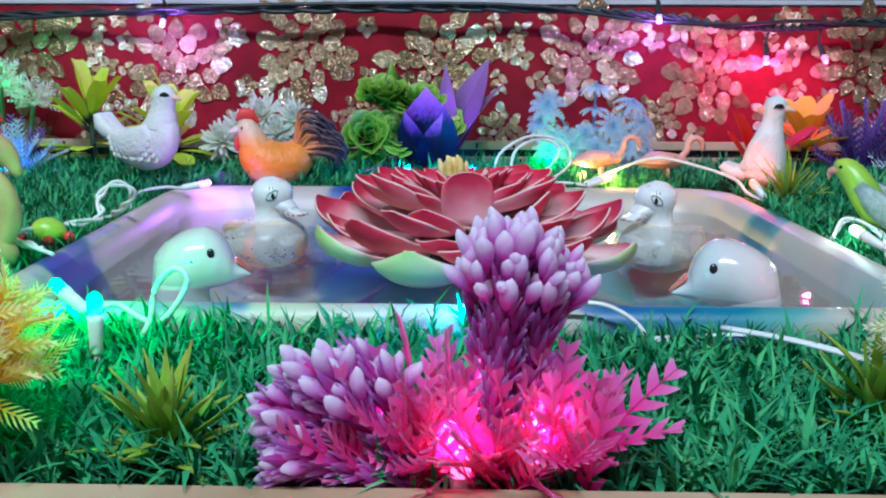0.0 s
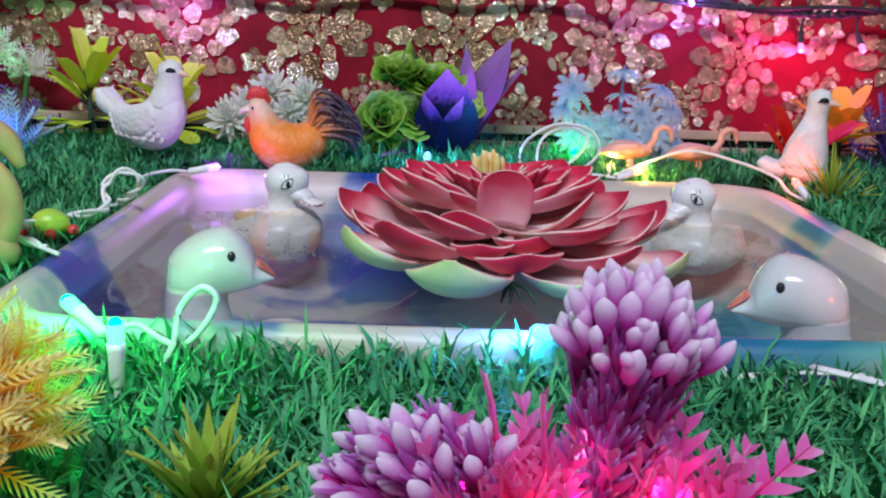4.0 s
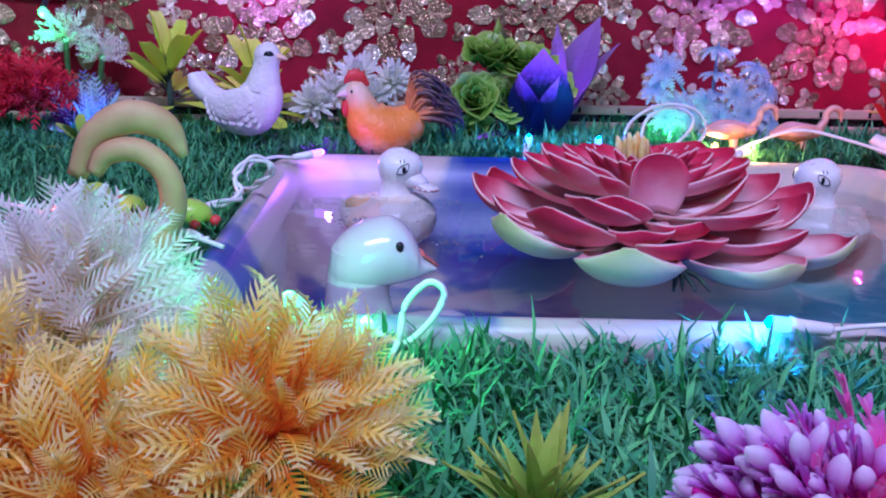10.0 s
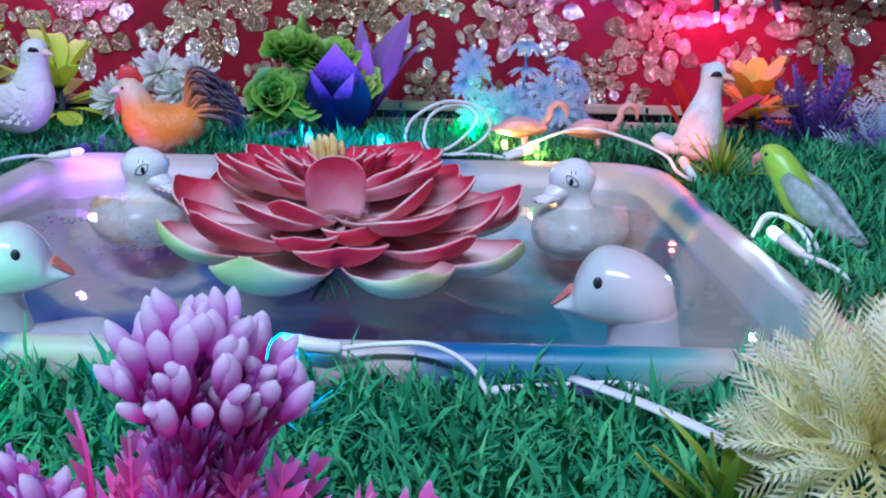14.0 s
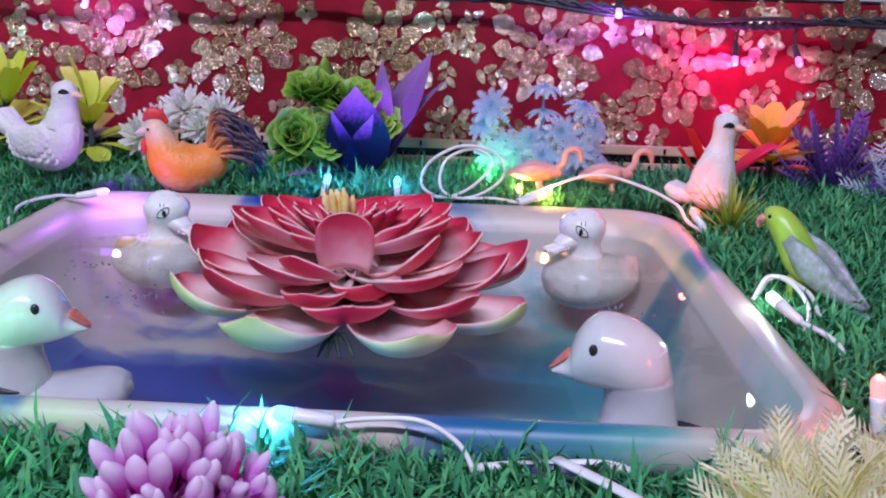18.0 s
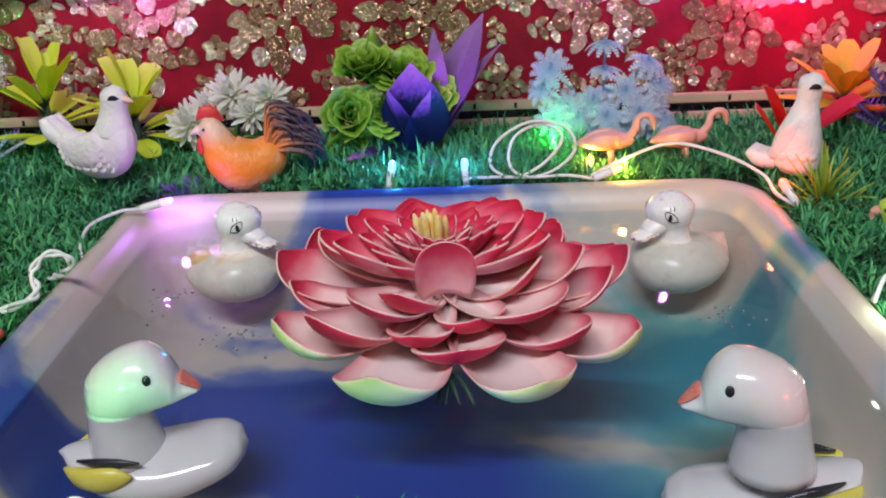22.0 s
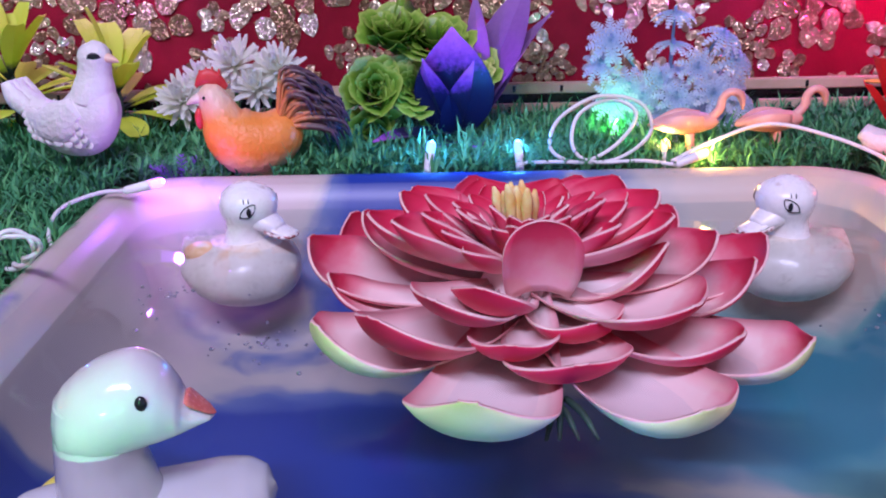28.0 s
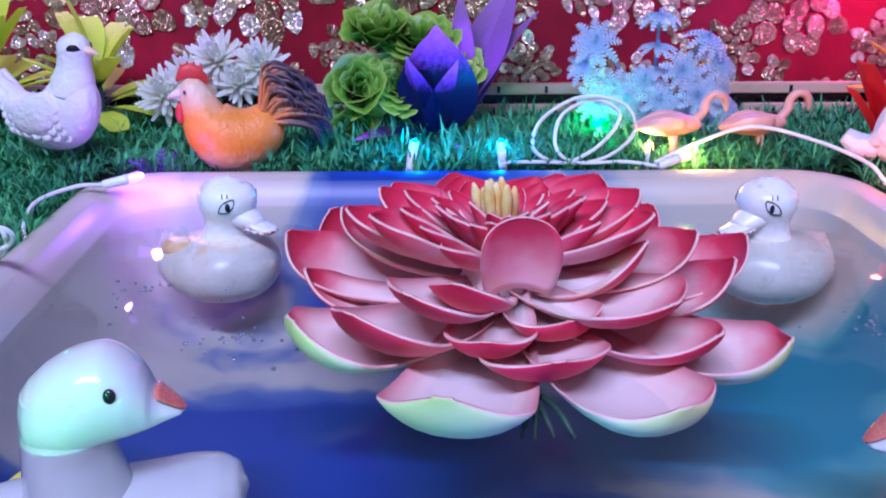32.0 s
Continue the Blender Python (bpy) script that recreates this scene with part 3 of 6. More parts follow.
def frond(bm, uv, length, width, teeth, m, bend=0.6, angle=0.7, plump=1.0):
    """A flat feathery leaf: a rib along +y with a row of teeth on both sides."""
    def at(u, x, o=0.0):
        a = bend * u
        y, z = (length * math.sin(a) / bend, length * (1 - math.cos(a)) / bend)
        return m @ Vector((x, y + 0, z + o))
    rib = length * 0.022
    rows = [[at(i / 5, rib * (1.15 - i / 5) * v, o) for v, o in ((-1, 0), (0, rib), (1, 0), (0, -rib))] for i in range(6)]
    skin(bm, rows, uv=uv)
    tw = length / teeth * 0.30 * plump
    for i in range(teeth):
        u = (i + 0.6) / teeth
        w = width / 2 * math.sin(math.pi * (0.12 + 0.84 * u)) ** 0.6
        for s in (-1, 1):
            du = w * angle / length
            pts = [(u - tw / length, 0), (u + tw / length, 0), (min(u + du * 0.7 + tw * 0.7 / length, 1.05), s * w * 0.8), (min(u + du * 1.1, 1.12), s * w), (u + du * 0.7 - tw * 0.6 / length, s * w * 0.75)]
            vs = [bm.verts.new(at(a, x, abs(x) * 0.25)) for a, x in pts]
            f = bm.faces.new(vs)
            for lp, (a, x) in zip(f.loops, pts):
                lp[uv].uv = (min(1, a * 0.75 + abs(x) / (width / 2) * 0.35), 0.3)


def layered(bm):
    return bm.loops.layers.uv.new("UVMap")


def aim(az, el, at=(0, 0, 0), roll=0.0):
    """A pose whose +y points along azimuth az and elevation el (degrees; az 0 is +x, 90 is +y)."""
    return Matrix.Translation(at) @ Matrix.Rotation(radians(az - 90), 4, "Z") @ Matrix.Rotation(radians(el), 4, "X") @ Matrix.Rotation(radians(roll), 4, "Y")


def ground(x, y):
    """The height of the grass mat's sheet."""
    return 0.004 + 0.012 * min(1.0, max(0.0, (y - 0.17) / 0.5))


rnd = random.Random(5)


# ---- the large structure ----
def rounded(off, n=10, cx=0.0105, cy=0.465, hx=0.1975, hy=0.169, r=0.036):
    """The outline of the tub, grown by off; its left side runs in a little towards the front."""
    r2 = r + off if off > 0 else max(0.028, r + 0.25 * off)
    pts = []
    for sx, sy, a0 in ((1, 1, 0), (-1, 1, 90), (-1, -1, 180), (1, -1, 270)):
        for i in range(n + 1):
            a = radians(a0 + 90 * i / n)
            x = sx * (hx + off - r2) + r2 * math.cos(a)
            y = sy * (hy + off - r2) + r2 * math.sin(a)
            if x < 0:
                x -= y * 0.065 * (-x / hx)
            pts.append((cx + x, cy + y))
    return pts


def slab(name, lo, hi, mat, label, category, kind="structure", bevel=0.0):
    bm = bmesh.new()
    box(bm, lo, hi, 0, bevel)
    return solid(name, bm, mat, label, category, kind=kind, smooth=False)


slab("floor", (-1.6, -1.7, -0.78), (1.6, 1.4, -0.74), FLOOR_TILE, "grey tiled floor of the room", "floor")
slab("ceiling", (-1.6, -1.7, 1.80), (1.6, 1.4, 1.84), WALL_PAINT, "plain painted ceiling of the room", "ceiling")
slab("wall_north", (-1.6, 1.30, -0.74), (1.6, 1.36, 1.80), WALL_PAINT, "plain pale painted wall behind the display", "wall")
slab("wall_south", (-1.6, -1.66, -0.74), (1.6, -1.60, 1.80), WALL_PAINT, "plain pale painted wall across the room", "wall")
slab("wall_west", (-1.6, -1.60, -0.74), (-1.54, 1.30, 1.80), WALL_PAINT, "plain pale painted side wall", "wall")
slab("wall_east", (1.54, -1.60, -0.74), (1.6, 1.30, 1.80), WALL_PAINT, "plain pale painted side wall", "wall")
slab("display_platform", (-0.75, 0.150, -0.74), (0.75, 1.05, -0.064), WOOD_BOARD, "plain wooden platform that carries the whole display", "platform")
slab("front_board", (-0.75, 0.150, -0.064), (0.75, 0.167, 0.013), WOOD_BOARD, "long worn wooden board along the platform's front edge", "board", bevel=0.001)


def grass_mat():
    """The green backing sheet with a hole for the tub."""
    bm = bmesh.new()
    hole = rounded(0.002)
    outer = []
    for x, y in hole:
        dx, dy = x - 0.0105, y - 0.465
        k = min(0.62 / abs(dx) if dx else 9e9, (0.315 if dy > 0 else 0.297) / abs(dy) if dy else 9e9)
        outer.append((0.0105 + dx * k, 0.465 + dy * k))
    rows = [[(x, y, -0.064) for x, y in outer], [(x, y, ground(x, y)) for x, y in outer], [(x, y, ground(x, y)) for x, y in hole], [(x, y, -0.064) for x, y in hole]]
    skin(bm, rows, caps=False)
    # fill the corners of the sheet
    for sx in (-1, 1):
        for y0, y1 in ((0.168, 0.78),):
            box(bm, (0.0105 + sx * 0.62 - 0.02, y0, -0.064), (0.0105 + sx * 0.62 + 0.02, y1, 0.004))
    return solid("grass_mat", bm, MAT_BASE, "dark green backing of the artificial grass mat", "grass mat", kind="structure", smooth=False)


grass_mat()


def tub():
    t = thing("plastic_tub", Matrix(), "beige plastic tub with blue dye swirls, sunk in the grass", "tub")
    rim = [(0.000, 0.006), (0.004, 0.0085), (0.0055, 0.013), (0.0055, 0.018), (0.0035, 0.0222), (0.0, 0.0238), (-0.0040, 0.0232), (-0.0075, 0.0205)]
    basin = [(-0.0075, 0.0205), (-0.0105, 0.0170), (-0.0135, 0.0115), (-0.0168, 0.003), (-0.0210, -0.008), (-0.0270, -0.020), (-0.0350, -0.031), (-0.0460, -0.040), (-0.0600, -0.046), (-0.0800, -0.0495), (-0.12, -0.050)]
    shell = [(-0.0, 0.006), (-0.015, -0.027), (-0.034, -0.060), (-0.10, -0.062)]
    for name, prof, caps in (("rim", rim, False), ("basin", basin, True), ("shell", shell, True)):
        bm = bmesh.new()
        skin(bm, [[(x, y, z) for x, y in rounded(o)] for o, z in prof], caps=False)
        if caps:
            o, z = prof[-1]
            bm.faces.new([bm.verts.new((x, y, z)) for x, y in rounded(o)])
            bmesh.ops.remove_doubles(bm, verts=bm.verts, dist=1e-6)
        part(name, bm, TUB_PLASTIC, t)
    bm = bmesh.new()
    box(bm, (0.096, 0.2795, 0.004), (0.124, 0.2890, 0.0165), 0, 0.0015)
    part("handle_lug", bm, NAVY_PLASTIC, t, "dark navy lug under the rim")


tub()
bm = bmesh.new()
bm.faces.new([bm.verts.new((x, y, 0.0085)) for x, y in rounded(-0.0143)])
solid("water", bm, WATER, "clear still water in the plastic tub", "water", kind="structure", smooth=False)


def bubbles():
    """Small bubbles in loose rafts on the water."""
    r = random.Random(17)
    bm = bmesh.new()
    for cx, cy, spread, count in ((-0.135, 0.50, 0.010, 20), (-0.085, 0.455, 0.018, 40), (0.150, 0.46, 0.014, 24)):
        for _ in range(count):
            a, d = r.uniform(0, 6.283), abs(r.gauss(0, spread))
            s = r.uniform(0.0003, 0.0010)
            ball(bm, (cx + d * math.cos(a), cy + d * math.sin(a), 0.0086), (s, s, s * 0.7), 0, 8, 5)
    solid("water_bubbles", bm, BUBBLE, "loose rafts of tiny bubbles on the water", "bubbles", kind="stuff")


bubbles()


def cloth_y(x, z):
    i, j = (x + 0.75) * 80, (z + 0.05) / 0.0215
    return 0.822 + 0.0035 * math.sin(i * 0.55) + 0.002 * math.sin(i * 0.23 + j * 0.4)


def backdrop():
    """Red satin, gently waved, hung behind the grass."""
    bm = bmesh.new()
    nx, nz = 120, 10
    rows = [[(-0.75 + 1.5 * i / nx, 0.822 + 0.0035 * math.sin(i * 0.55) + 0.002 * math.sin(i * 0.23 + j * 0.4), -0.05 + 0.215 * j / nz) for i in range(nx + 1)] for j in range(nz + 1)]
    skin(bm, rows, closed=False)
    return solid("red_cloth", bm, RED_SATIN, "red satin cloth hung behind the grass", "cloth", kind="structure")


CLOTH = backdrop()


def foil_flowers():
    """Gold foil flowers stuck on the cloth: roses of many round petals, small blossoms and leaf sprays."""
    r = random.Random(11)
    sheet = [None]

    def petal(x, z, a, ln, wd, lift):
        bm = sheet[0]
        ca, sa = math.cos(a), math.sin(a)
        n = 9
        ring = []
        for k in range(n):
            t = 2 * math.pi * k / n
            u, v = ln * (0.5 + 0.5 * math.cos(t)), wd / 2 * math.sin(t) * (1.15 - 0.3 * math.cos(t))
            j = 1 + r.uniform(-0.08, 0.08)
            ring.append((x + (u * ca - v * sa) * j, z + (u * sa + v * ca) * j))
        tx, tz = r.uniform(-0.24, 0.24), r.uniform(-0.24, 0.24)
        cx, cz = sum(q[0] for q in ring) / n, sum(q[1] for q in ring) / n
        front = [bm.verts.new((px, cloth_y(px, pz) - 0.0008 - lift * 0.6 + tx * (px - cx) * 0.2 + tz * (pz - cz) * 0.2, pz)) for px, pz in ring]
        back = [bm.verts.new((px, cloth_y(px, pz) + 0.0005, pz)) for px, pz in ring]
        for k in range(n):
            k2 = (k + 1) % n
            bm.faces.new((front[k2], front[k], back[k], back[k2]))
        bm.faces.new(front)

    def rose(x, z, s):
        """A big bloom: rings of broad round petals that nearly touch."""
        a0 = r.random() * 6
        for ring, count, ln, wd in ((0.034, 13, 0.0225, 0.0175), (0.022, 10, 0.0205, 0.0165), (0.010, 7, 0.0180, 0.0145), (0.001, 4, 0.0130, 0.0115)):
            for k in range(count):
                if ring > 0.03 and r.random() < 0.2:
                    continue
                a = a0 + 2 * math.pi * (k + r.uniform(-0.15, 0.15)) / count
                rr = ring * s * r.uniform(0.92, 1.06)
                petal(x + rr * math.cos(a), z + rr * 1.1 * math.sin(a), a + r.uniform(-0.3, 0.3), ln * s * r.uniform(0.75, 1.1), wd * s * r.uniform(0.7, 1.0), 0.0002 + (0.040 - ring) * 0.05 + 0.0004 * r.random())

    def blossom(x, z, s):
        a0 = r.random() * 6
        n = r.choice((4, 5))
        for k in range(n):
            a = a0 + k * 2 * math.pi / n
            petal(x + 0.0010 * math.cos(a), z + 0.0010 * math.sin(a), a, 0.0112 * s, 0.0080 * s, 0.0002)

    def spray(x, z, s):
        a = r.random() * 6.28
        for k in range(5):
            px, pz = x + math.cos(a) * k * 0.0045 * s, z + math.sin(a) * k * 0.0045 * s
            petal(px, pz, a + (0.8 if k % 2 else -0.8), 0.0105 * s, 0.0052 * s, 0.0002)

    def stick(name, shape, *spot):
        sheet[0] = bmesh.new()
        shape(*spot)
        part(name, sheet[0], GOLD_FOIL, CLOTH, "", False)

    roses = [(-0.645 + 0.129 * k + r.uniform(-0.012, 0.012), (0.122, 0.108)[k % 2] + r.uniform(-0.006, 0.006), r.uniform(0.88, 1.05)) for k in range(11)]
    for x, z, s in roses:
        stick("foil_rose", rose, x, z, s)
    small = []
    for x, z, s in roses:
        small.append((x + 0.062, 0.062 + r.uniform(-0.010, 0.010), 0.46))
        if r.random() < 0.7:
            small.append((x + r.uniform(-0.012, 0.012), 0.040, 0.40))
    for x, z, s in small:
        stick("foil_rose", rose, x, z, s)
    # blossoms and leaf sprays fill what the roses leave free
    nx = 72
    for i in range(nx):
        for j in range(7):
            x, z = -0.71 + 1.42 * (i + r.uniform(0.1, 0.9)) / nx, 0.028 + 0.134 * (j + r.uniform(0.1, 0.9)) / 7
            if any((x - a) ** 2 + ((z - b) / 1.1) ** 2 < (0.050 * q + 0.006) ** 2 for a, b, q in roses + small):
                continue
            if r.random() < 0.50:
                stick("foil_blossom", blossom, x, z, r.uniform(0.75, 1.05))
            else:
                stick("foil_spray", spray, x, z, r.uniform(0.8, 1.15))


foil_flowers()
slab("upper_tier", (-0.75, 0.829, 0.1662), (0.75, 1.05, 0.172), PALE_CLOTH, "silvery cloth-covered step above the red cloth", "shelf", bevel=0.004)
slab("tier_back", (-0.75, 0.84, -0.064), (0.75, 1.05, 0.166), PALE_CLOTH, "plain block behind the red cloth", "platform")
for i, (z, y, h) in enumerate(((0.0405, 0.795, 0.0075), (0.0275, 0.788, 0.006))):
    for k in range(5):
        bm = bmesh.new()
        x0 = -0.72 + 0.29 * k + 0.05 * i
        box(bm, (x0, y, z - h / 2), (x0 + 0.286, y + 0.007, z + h / 2), 0, 0.0008)
        for q in range(6):
            xx = x0 + 0.03 + 0.045 * q + rnd.uniform(-0.01, 0.01)
            box(bm, (xx, y - 0.0006, z - h * 0.3), (xx + 0.0022, y + 0.001, z + h * 0.3), 1)
        solid("wood_strip", bm, [WOOD, BLACK], "thin pale wooden strip with dark nail marks", "wood strip", "wooden strips at the foot of the cloth", smooth=False)
bm = bmesh.new()
box(bm, (-0.72, 0.803, -0.064), (0.72, 0.809, 0.040))
solid("strip_backing", bm, BLACK, "dark board behind the wooden strips", "board", kind="structure", smooth=False)


# ---- grass ----
def grass():
    """Plastic grass: short sprigs of curved pointed leaves all over the mat."""
    g = np.random.default_rng(3)
    pts = []
    for x0, x1, y0, y1, step in ((-0.32, 0.34, 0.160, 0.31, 0.0050), (-0.60, 0.62, 0.31, 0.80, 0.0060), (-0.60, -0.32, 0.16, 0.31, 0.007), (0.34, 0.62, 0.16, 0.31, 0.007)):
        xs, ys = np.meshgrid(np.arange(x0, x1, step), np.arange(y0, y1, step))
        p = np.stack([xs.ravel(), ys.ravel()], 1)
        pts.append(p + g.uniform(-0.5, 0.5, p.shape) * step)
    p = np.concatenate(pts)
    dx = np.where(p[:, 0] < 0.0105, (0.0105 - p[:, 0]) - (p[:, 1] - 0.465) * 0.065, p[:, 0] - 0.0105)
    inside = (dx < 0.2045) & (np.abs(p[:, 1] - 0.465) < 0.177)
    p = p[~inside & (p[:, 1] < 0.785) & (p[:, 1] > 0.171)]
    z = 0.004 + 0.012 * np.clip((p[:, 1] - 0.17) / 0.5, 0, 1)
    per = 10
    n = len(p) * per
    base = np.repeat(np.column_stack([p, z]), per, 0)
    tuft = np.repeat(g.uniform(0.6, 1.3, len(p)), per)
    lvl = np.tile(np.linspace(0.15, 1.0, per), len(p))
    az = g.uniform(0, 2 * np.pi, n)
    lean = np.repeat(g.normal(0, 0.45, (len(p), 2)), per, 0)
    root = base.copy()
    root[:, 2] += lvl * 0.0075 * tuft
    root[:, :2] += lean * (lvl * 0.0075)[:, None]
    ln = g.uniform(0.006, 0.0160, n) * tuft
    w = g.uniform(0.0004, 0.0011, n)
    el = np.radians(g.uniform(5, 78, n))
    d = np.stack([np.cos(az), np.sin(az)], 1)
    side = np.stack([-np.sin(az), np.cos(az), np.zeros(n)], 1)

    def at(u, e):
        o = root.copy()
        o[:, :2] += d * (ln * u * np.cos(e))[:, None]
        o[:, 2] += ln * u * np.sin(e)
        return o
    mid, tip = at(0.5, el + 0.25), at(1.0, el)
    mid[:, 2] += 0.0004
    v = np.stack([root - side * (w * 0.4)[:, None], root + side * (w * 0.4)[:, None], mid + side * w[:, None], mid - side * w[:, None], tip], 1).reshape(-1, 3)
    k = np.arange(n)[:, None] * 5
    loops = np.concatenate([k + np.array([[0, 1, 2, 3]]), k + np.array([[3, 2, 4]])], 1).ravel()
    me = bpy.data.meshes.new("grass")
    me.vertices.add(len(v))
    me.vertices.foreach_set("co", v.ravel())
    me.loops.add(len(loops))
    me.loops.foreach_set("vertex_index", loops.astype(np.int32))
    me.polygons.add(2 * n)
    starts = (np.arange(n)[:, None] * 7 + np.array([[0, 4]])).ravel()
    me.polygons.foreach_set("loop_start", starts.astype(np.int32))
    me.update(calc_edges=True)
    me.validate()
    me.materials.append(GRASS)
    tagged(new("grass", me), "dense green plastic grass with short pointed leaves", "artificial grass", kind="stuff")


grass()


# ---- the floating lotus ----
def lotus_petal(foot, tip, sag, width, cup, green, heart, blunt=2.1, slope=0.0, kink=0.62):
    """A spoon of foam in the plane of y and z, from foot to tip (y, z), hanging by sag under the straight line; its sides rise by cup."""
    bm = bmesh.new()
    uv = layered(bm)
    nu, nv, th = 16, 10, 0.0011
    (y0, z0), (y2, z2) = foot, tip
    y1, z1 = y0 + (y2 - y0) * kink, (z0 + z2) / 2 - sag
    top, low = [], []
    for i in range(nu + 1):
        u = 1 - (1 - i / nu) ** 1.6
        q = abs(u - 0.60) / (0.80 if u < 0.60 else 0.402)
        w = width / 2 * max(0.12, max(0.0, 1 - q ** 2.3) ** (1 / blunt))
        y = y0 * (1 - u) ** 2 + 2 * y1 * u * (1 - u) + y2 * u * u
        z = z0 * (1 - u) ** 2 + 2 * z1 * u * (1 - u) + z2 * u * u
        dy, dz = 2 * (y1 - y0) * (1 - u) + 2 * (y2 - y1) * u, 2 * (z1 - z0) * (1 - u) + 2 * (z2 - z1) * u
        n = math.hypot(dy, dz)
        up = Vector((0, -dz / n, dy / n))
        rt, rl = [], []
        for j in range(nv + 1):
            v = 2 * j / nv - 1
            c = Vector((w * v * (1 - 0.22 * cup * v * v), y, z)) + up * (cup * w * abs(v) ** 2.2 * (1 - 0.55 * u ** 5) + slope * w * v)
            rt.append(c + up * th / 2)
            rl.append(c - up * th / 2)
        top.append(rt)
        low.append(rl)
    a = skin(bm, top, closed=False, mat=0, uv=uv)
    b = skin(bm, [r[::-1] for r in low], closed=False, mat=1, uv=uv)
    b = [r[::-1] for r in b]
    ring_a = a[0] + [r[-1] for r in a[1:]] + a[-1][-2::-1] + [r[0] for r in a[-2:0:-1]]
    ring_b = b[0] + [r[-1] for r in b[1:]] + b[-1][-2::-1] + [r[0] for r in b[-2:0:-1]]
    for k in range(len(ring_a)):
        k2 = (k + 1) % len(ring_a)
        bm.faces.new((ring_a[k2], ring_a[k], ring_b[k], ring_b[k2])).material_index = 2
    return mesh_of("petal", bm, [LOTUS_INNER if heart else LOTUS_TOP, LOTUS_GREEN if green else LOTUS_UNDER, LOTUS_EDGE])


def lotus():
    c = thing("floating_lotus", pose(0.014, 0.476, 0.0), "large pink-red foam lotus with pale petal bases, floating on water", "lotus flower")
    r = random.Random(4)
    # foot's distance and height, cup, sag, where along it bends up, green outside, deep red; then azimuth, reach and height of the tip, width of each petal
    tiers = [(0.020, 0.010, 0.42, 0.024, 1.00, True, False, ((219, 0.093, 0.032, 0.054), (256, 0.107, 0.029, 0.054), (296, 0.108, 0.022, 0.054), (325, 0.107, 0.025, 0.050), (20, 0.098, 0.028, 0.050), (60, 0.096, 0.032, 0.050), (100, 0.094, 0.034, 0.050), (142, 0.092, 0.034, 0.050))),
             (0.018, 0.014, 0.36, 0.017, 0.90, False, False, ((173, 0.086, 0.038, 0.050), (187, 0.076, 0.031, 0.032), (231, 0.084, 0.037, 0.050), (280, 0.078, 0.026, 0.048), (317, 0.090, 0.028, 0.044), (5, 0.094, 0.037, 0.046), (350, 0.084, 0.036, 0.036), (40, 0.078, 0.038, 0.042), (80, 0.080, 0.040, 0.042), (120, 0.080, 0.040, 0.042))),
             (0.014, 0.021, 0.36, 0.011, 0.85, False, False, ((238, 0.067, 0.040, 0.042), (249, 0.050, 0.039, 0.034), (314, 0.076, 0.036, 0.058), (350, 0.070, 0.045, 0.042), (333, 0.054, 0.046, 0.036), (22, 0.066, 0.044, 0.038), (66, 0.066, 0.048, 0.036), (108, 0.066, 0.048, 0.036), (160, 0.068, 0.045, 0.036))),
             (0.014, 0.020, 0.55, 0.013, 0.95, False, False, ((260, 0.066, 0.027, 0.036), (288, 0.057, 0.029, 0.042))),
             (0.011, 0.030, 0.60, 0.008, 0.80, False, True, ((182, 0.060, 0.052, 0.034), (203, 0.054, 0.055, 0.032), (346, 0.054, 0.052, 0.036), (136, 0.062, 0.049, 0.032), (158, 0.052, 0.054, 0.028), (108, 0.056, 0.049, 0.034), (72, 0.054, 0.049, 0.034), (44, 0.054, 0.054, 0.038), (14, 0.054, 0.054, 0.036))),
             (0.009, 0.030, 0.70, 0.005, 0.70, False, True, ((165, 0.040, 0.055, 0.022), (190, 0.040, 0.053, 0.020), (212, 0.037, 0.050, 0.019), (229, 0.036, 0.045, 0.018), (335, 0.036, 0.050, 0.020), (5, 0.038, 0.053, 0.020), (62, 0.036, 0.052, 0.022), (112, 0.036, 0.052, 0.022))),
             (0.007, 0.032, 0.80, 0.002, 0.62, False, True, ((180, 0.028, 0.055, 0.014), (200, 0.028, 0.055, 0.014), (218, 0.027, 0.053, 0.014), (236, 0.024, 0.051, 0.014), (252, 0.022, 0.052, 0.013), (290, 0.022, 0.054, 0.013), (306, 0.024, 0.055, 0.013), (322, 0.026, 0.056, 0.014), (340, 0.028, 0.057, 0.014), (356, 0.029, 0.056, 0.013), (16, 0.027, 0.056, 0.014), (45, 0.024, 0.053, 0.014), (80, 0.022, 0.052, 0.014), (115, 0.022, 0.052, 0.014), (150, 0.025, 0.054, 0.014))),
             (0.004, 0.034, 0.80, 0.001, 0.62, False, True, ((200, 0.015, 0.055, 0.010), (240, 0.014, 0.053, 0.010), (270, 0.013, 0.052, 0.010), (300, 0.014, 0.053, 0.010), (340, 0.016, 0.055, 0.010), (20, 0.015, 0.055, 0.010), (60, 0.014, 0.055, 0.010)))]
    # the petals at the sides are turned with their faces a little towards the front
    lean = 0.14
    for foot, z, cup, sag, kink, green, heart, petals in tiers:
        for az, reach, high, wide in petals:
            az += r.uniform(-1.5, 1.5)
            ob = part("petal", lotus_petal((foot, z), (reach, high), sag * r.uniform(0.85, 1.15), wide * r.uniform(0.90, 0.98), cup * r.uniform(0.85, 1.15), green, heart, r.uniform(1.12, 1.42), r.uniform(-0.08, 0.08) - lean * math.cos(radians(az)), kink), None, c)
            ob.matrix_basis = aim(az, 0, (0, 0, 0))
